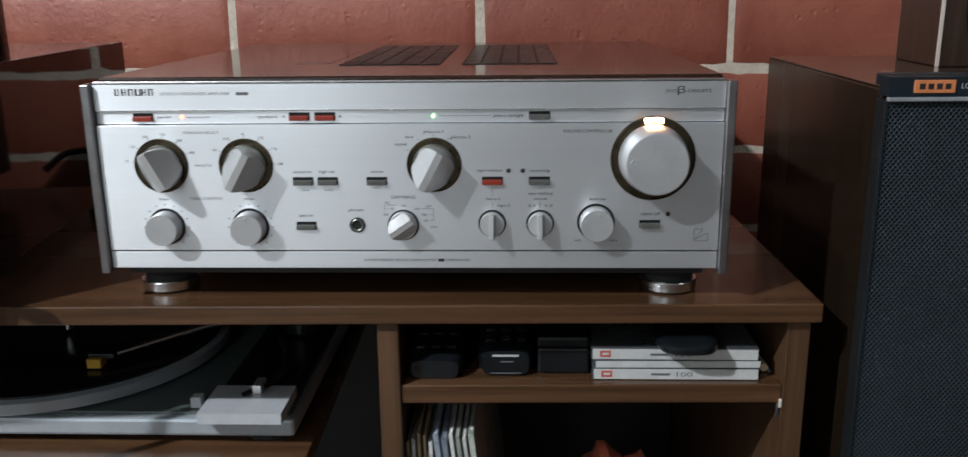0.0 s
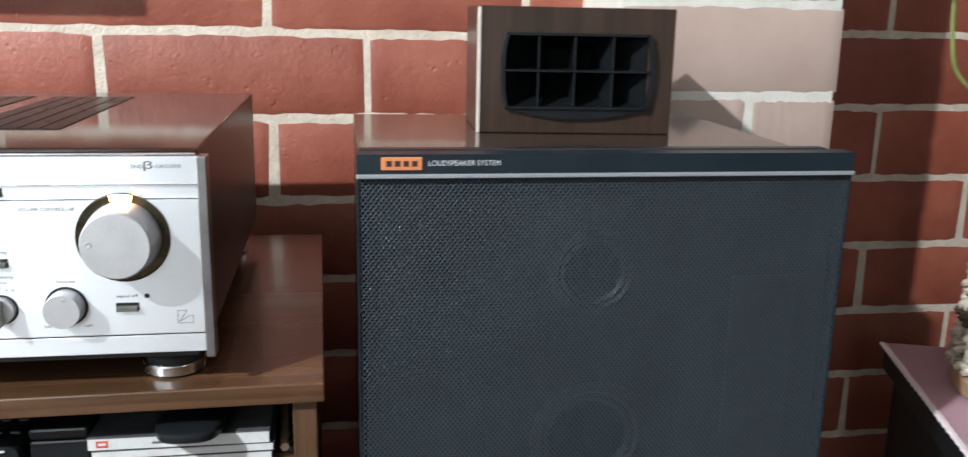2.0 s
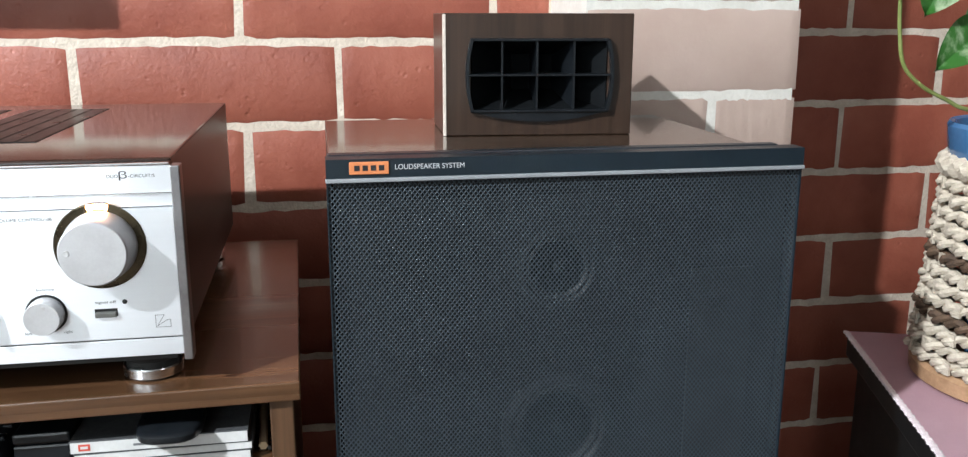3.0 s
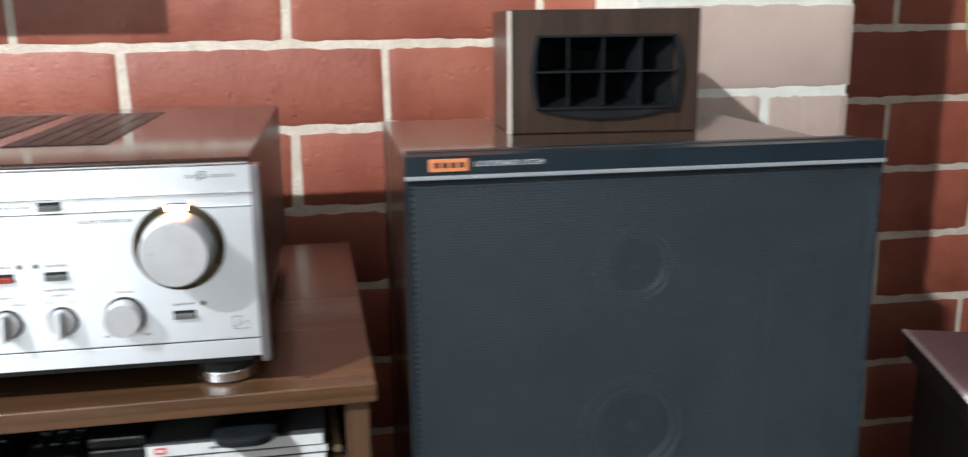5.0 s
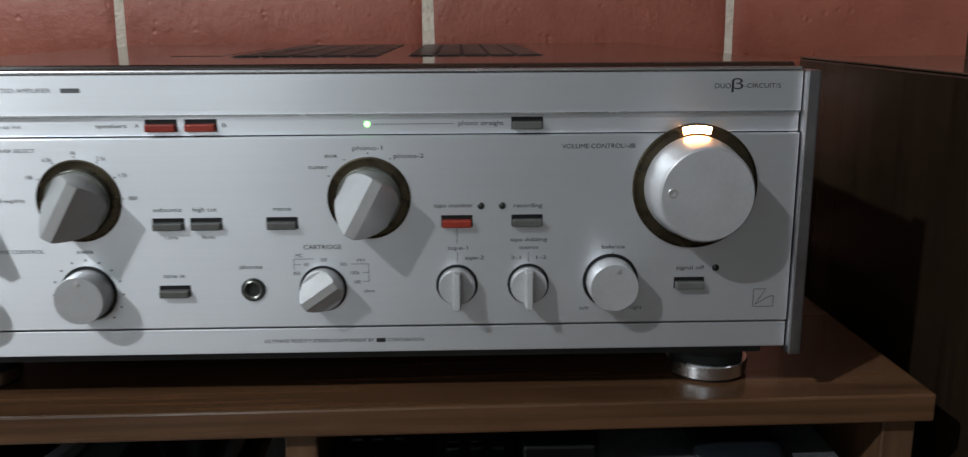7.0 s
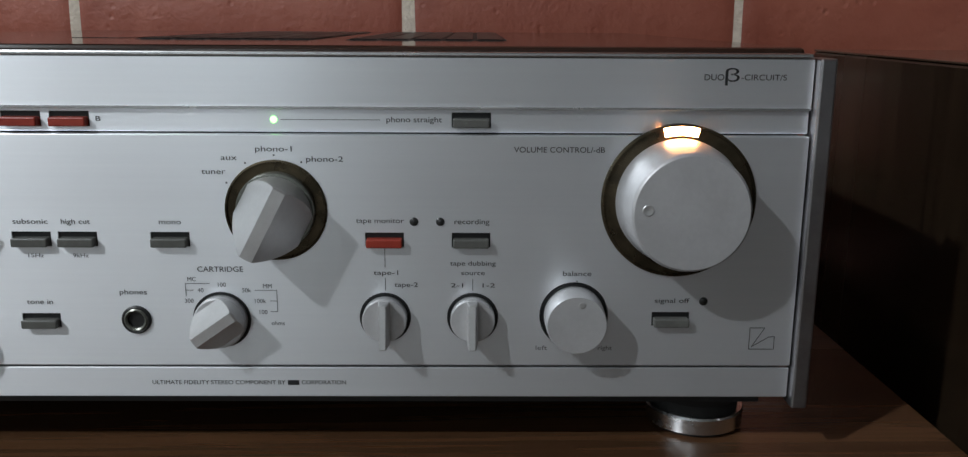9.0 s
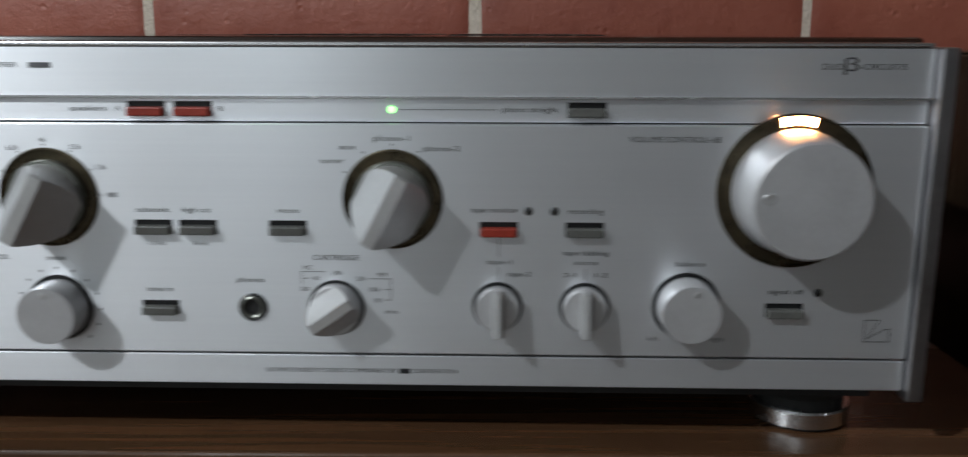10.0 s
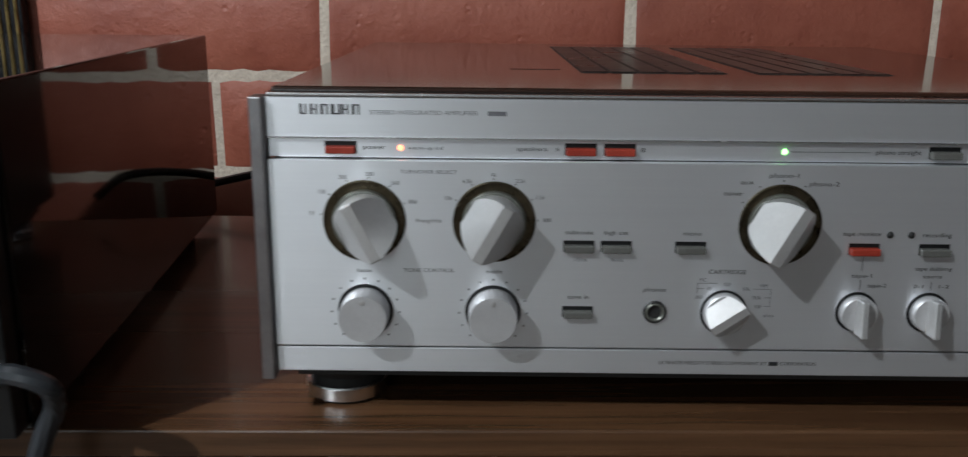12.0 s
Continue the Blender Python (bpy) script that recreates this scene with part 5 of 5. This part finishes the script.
def brick_mesh(length, height, seed):
    """A brick's painted face with uneven arrises, 14 mm deep."""
    r = random.Random(seed)
    b = bmesh.new()
    nx = 22
    us = [-0.5 + i / nx for i in range(nx + 1)]
    j = lambda s: r.uniform(-s, s) * 1.4
    outer_t = [(u * length + j(0.001), height / 2 + j(0.0010)) for u in us]
    outer_b = [(u * length + j(0.001), -height / 2 + j(0.0010)) for u in us]
    for o in (outer_t, outer_b):
        o[0] = (-length / 2 + j(0.0015), o[0][1] * 0.955)
        o[-1] = (length / 2 + j(0.0015), o[-1][1] * 0.955)
    y = lambda: j(0.00015)
    t0 = [b.verts.new((x, 0.0026, z)) for x, z in outer_t]
    b0 = [b.verts.new((x, 0.0026, z)) for x, z in outer_b]
    k = 0.0050
    t1 = [b.verts.new((x * (1 - 2 * k / length), 0.0004 + y(), z - k)) for x, z in outer_t]
    b1 = [b.verts.new((x * (1 - 2 * k / length), 0.0004 + y(), z + k)) for x, z in outer_b]
    for i in range(nx):
        b.faces.new((t0[i], t0[i + 1], t1[i + 1], t1[i]))
        b.faces.new((t1[i], t1[i + 1], b1[i + 1], b1[i]))
        b.faces.new((b1[i], b1[i + 1], b0[i + 1], b0[i]))
    b.faces.new((t0[0], t1[0], b1[0], b0[0]))
    b.faces.new((t0[-1], t1[-1], b1[-1], b0[-1]))
    return b


STOCK = {}


def lay(wall, y, x_from, x_to, bed, joint_a, paint, shift=0.0, z_from=FLOOR - 0.02, z_to=CEIL - 0.1):
    """Running bond: bed is the height of one bed joint, joint_a the upright joint in the course over it."""
    n0 = math.floor((FLOOR - bed) / CH)
    for c in range(n0, math.floor((z_to - bed) / CH) + 1):
        zc = bed + (c + 0.5) * CH
        if zc - CH / 2 < z_from:
            continue
        start = joint_a + (BL / 2 + shift if c % 2 else 0.0)
        i0, i1 = math.floor((x_from - start) / BL), math.ceil((x_to - start) / BL)
        for i in range(i0, i1):
            xa, xb = max(x_from, start + i * BL + JT / 2), min(x_to, start + (i + 1) * BL - JT / 2)
            if xb - xa < 0.02:
                continue
            seed = (c * 7 + i * 3) % 8
            key = (round(xb - xa, 3), seed, paint.name)
            if key not in STOCK:
                STOCK[key] = finish(brick_mesh(xb - xa, CH - JT, seed), "brick", paint, True)
            ob = new("brick", STOCK[key])
            ob.parent = wall
            ob.location = ((xa + xb) / 2, y - 0.0003 + 0.0003 * math.sin(c * 5.1 + i * 2.3), zc)


lay(wall_north, WALL_Y, -2.6, 0.622, 0.739, 0.030, BRICK, 0.040)
lay(wall_pier, PIER_Y, 0.622, 0.8865, 0.784, 0.609, PINK_BRICK, -BL / 2, z_from=0.78)
lay(wall_pier, PIER_Y, 0.622, 0.8865, 0.784, 0.779, PINK_BRICK, -BL / 2, z_to=0.75)
lay(wall_right, RIGHT_Y, 0.890, 2.39, 0.748, 1.255, BRICK)
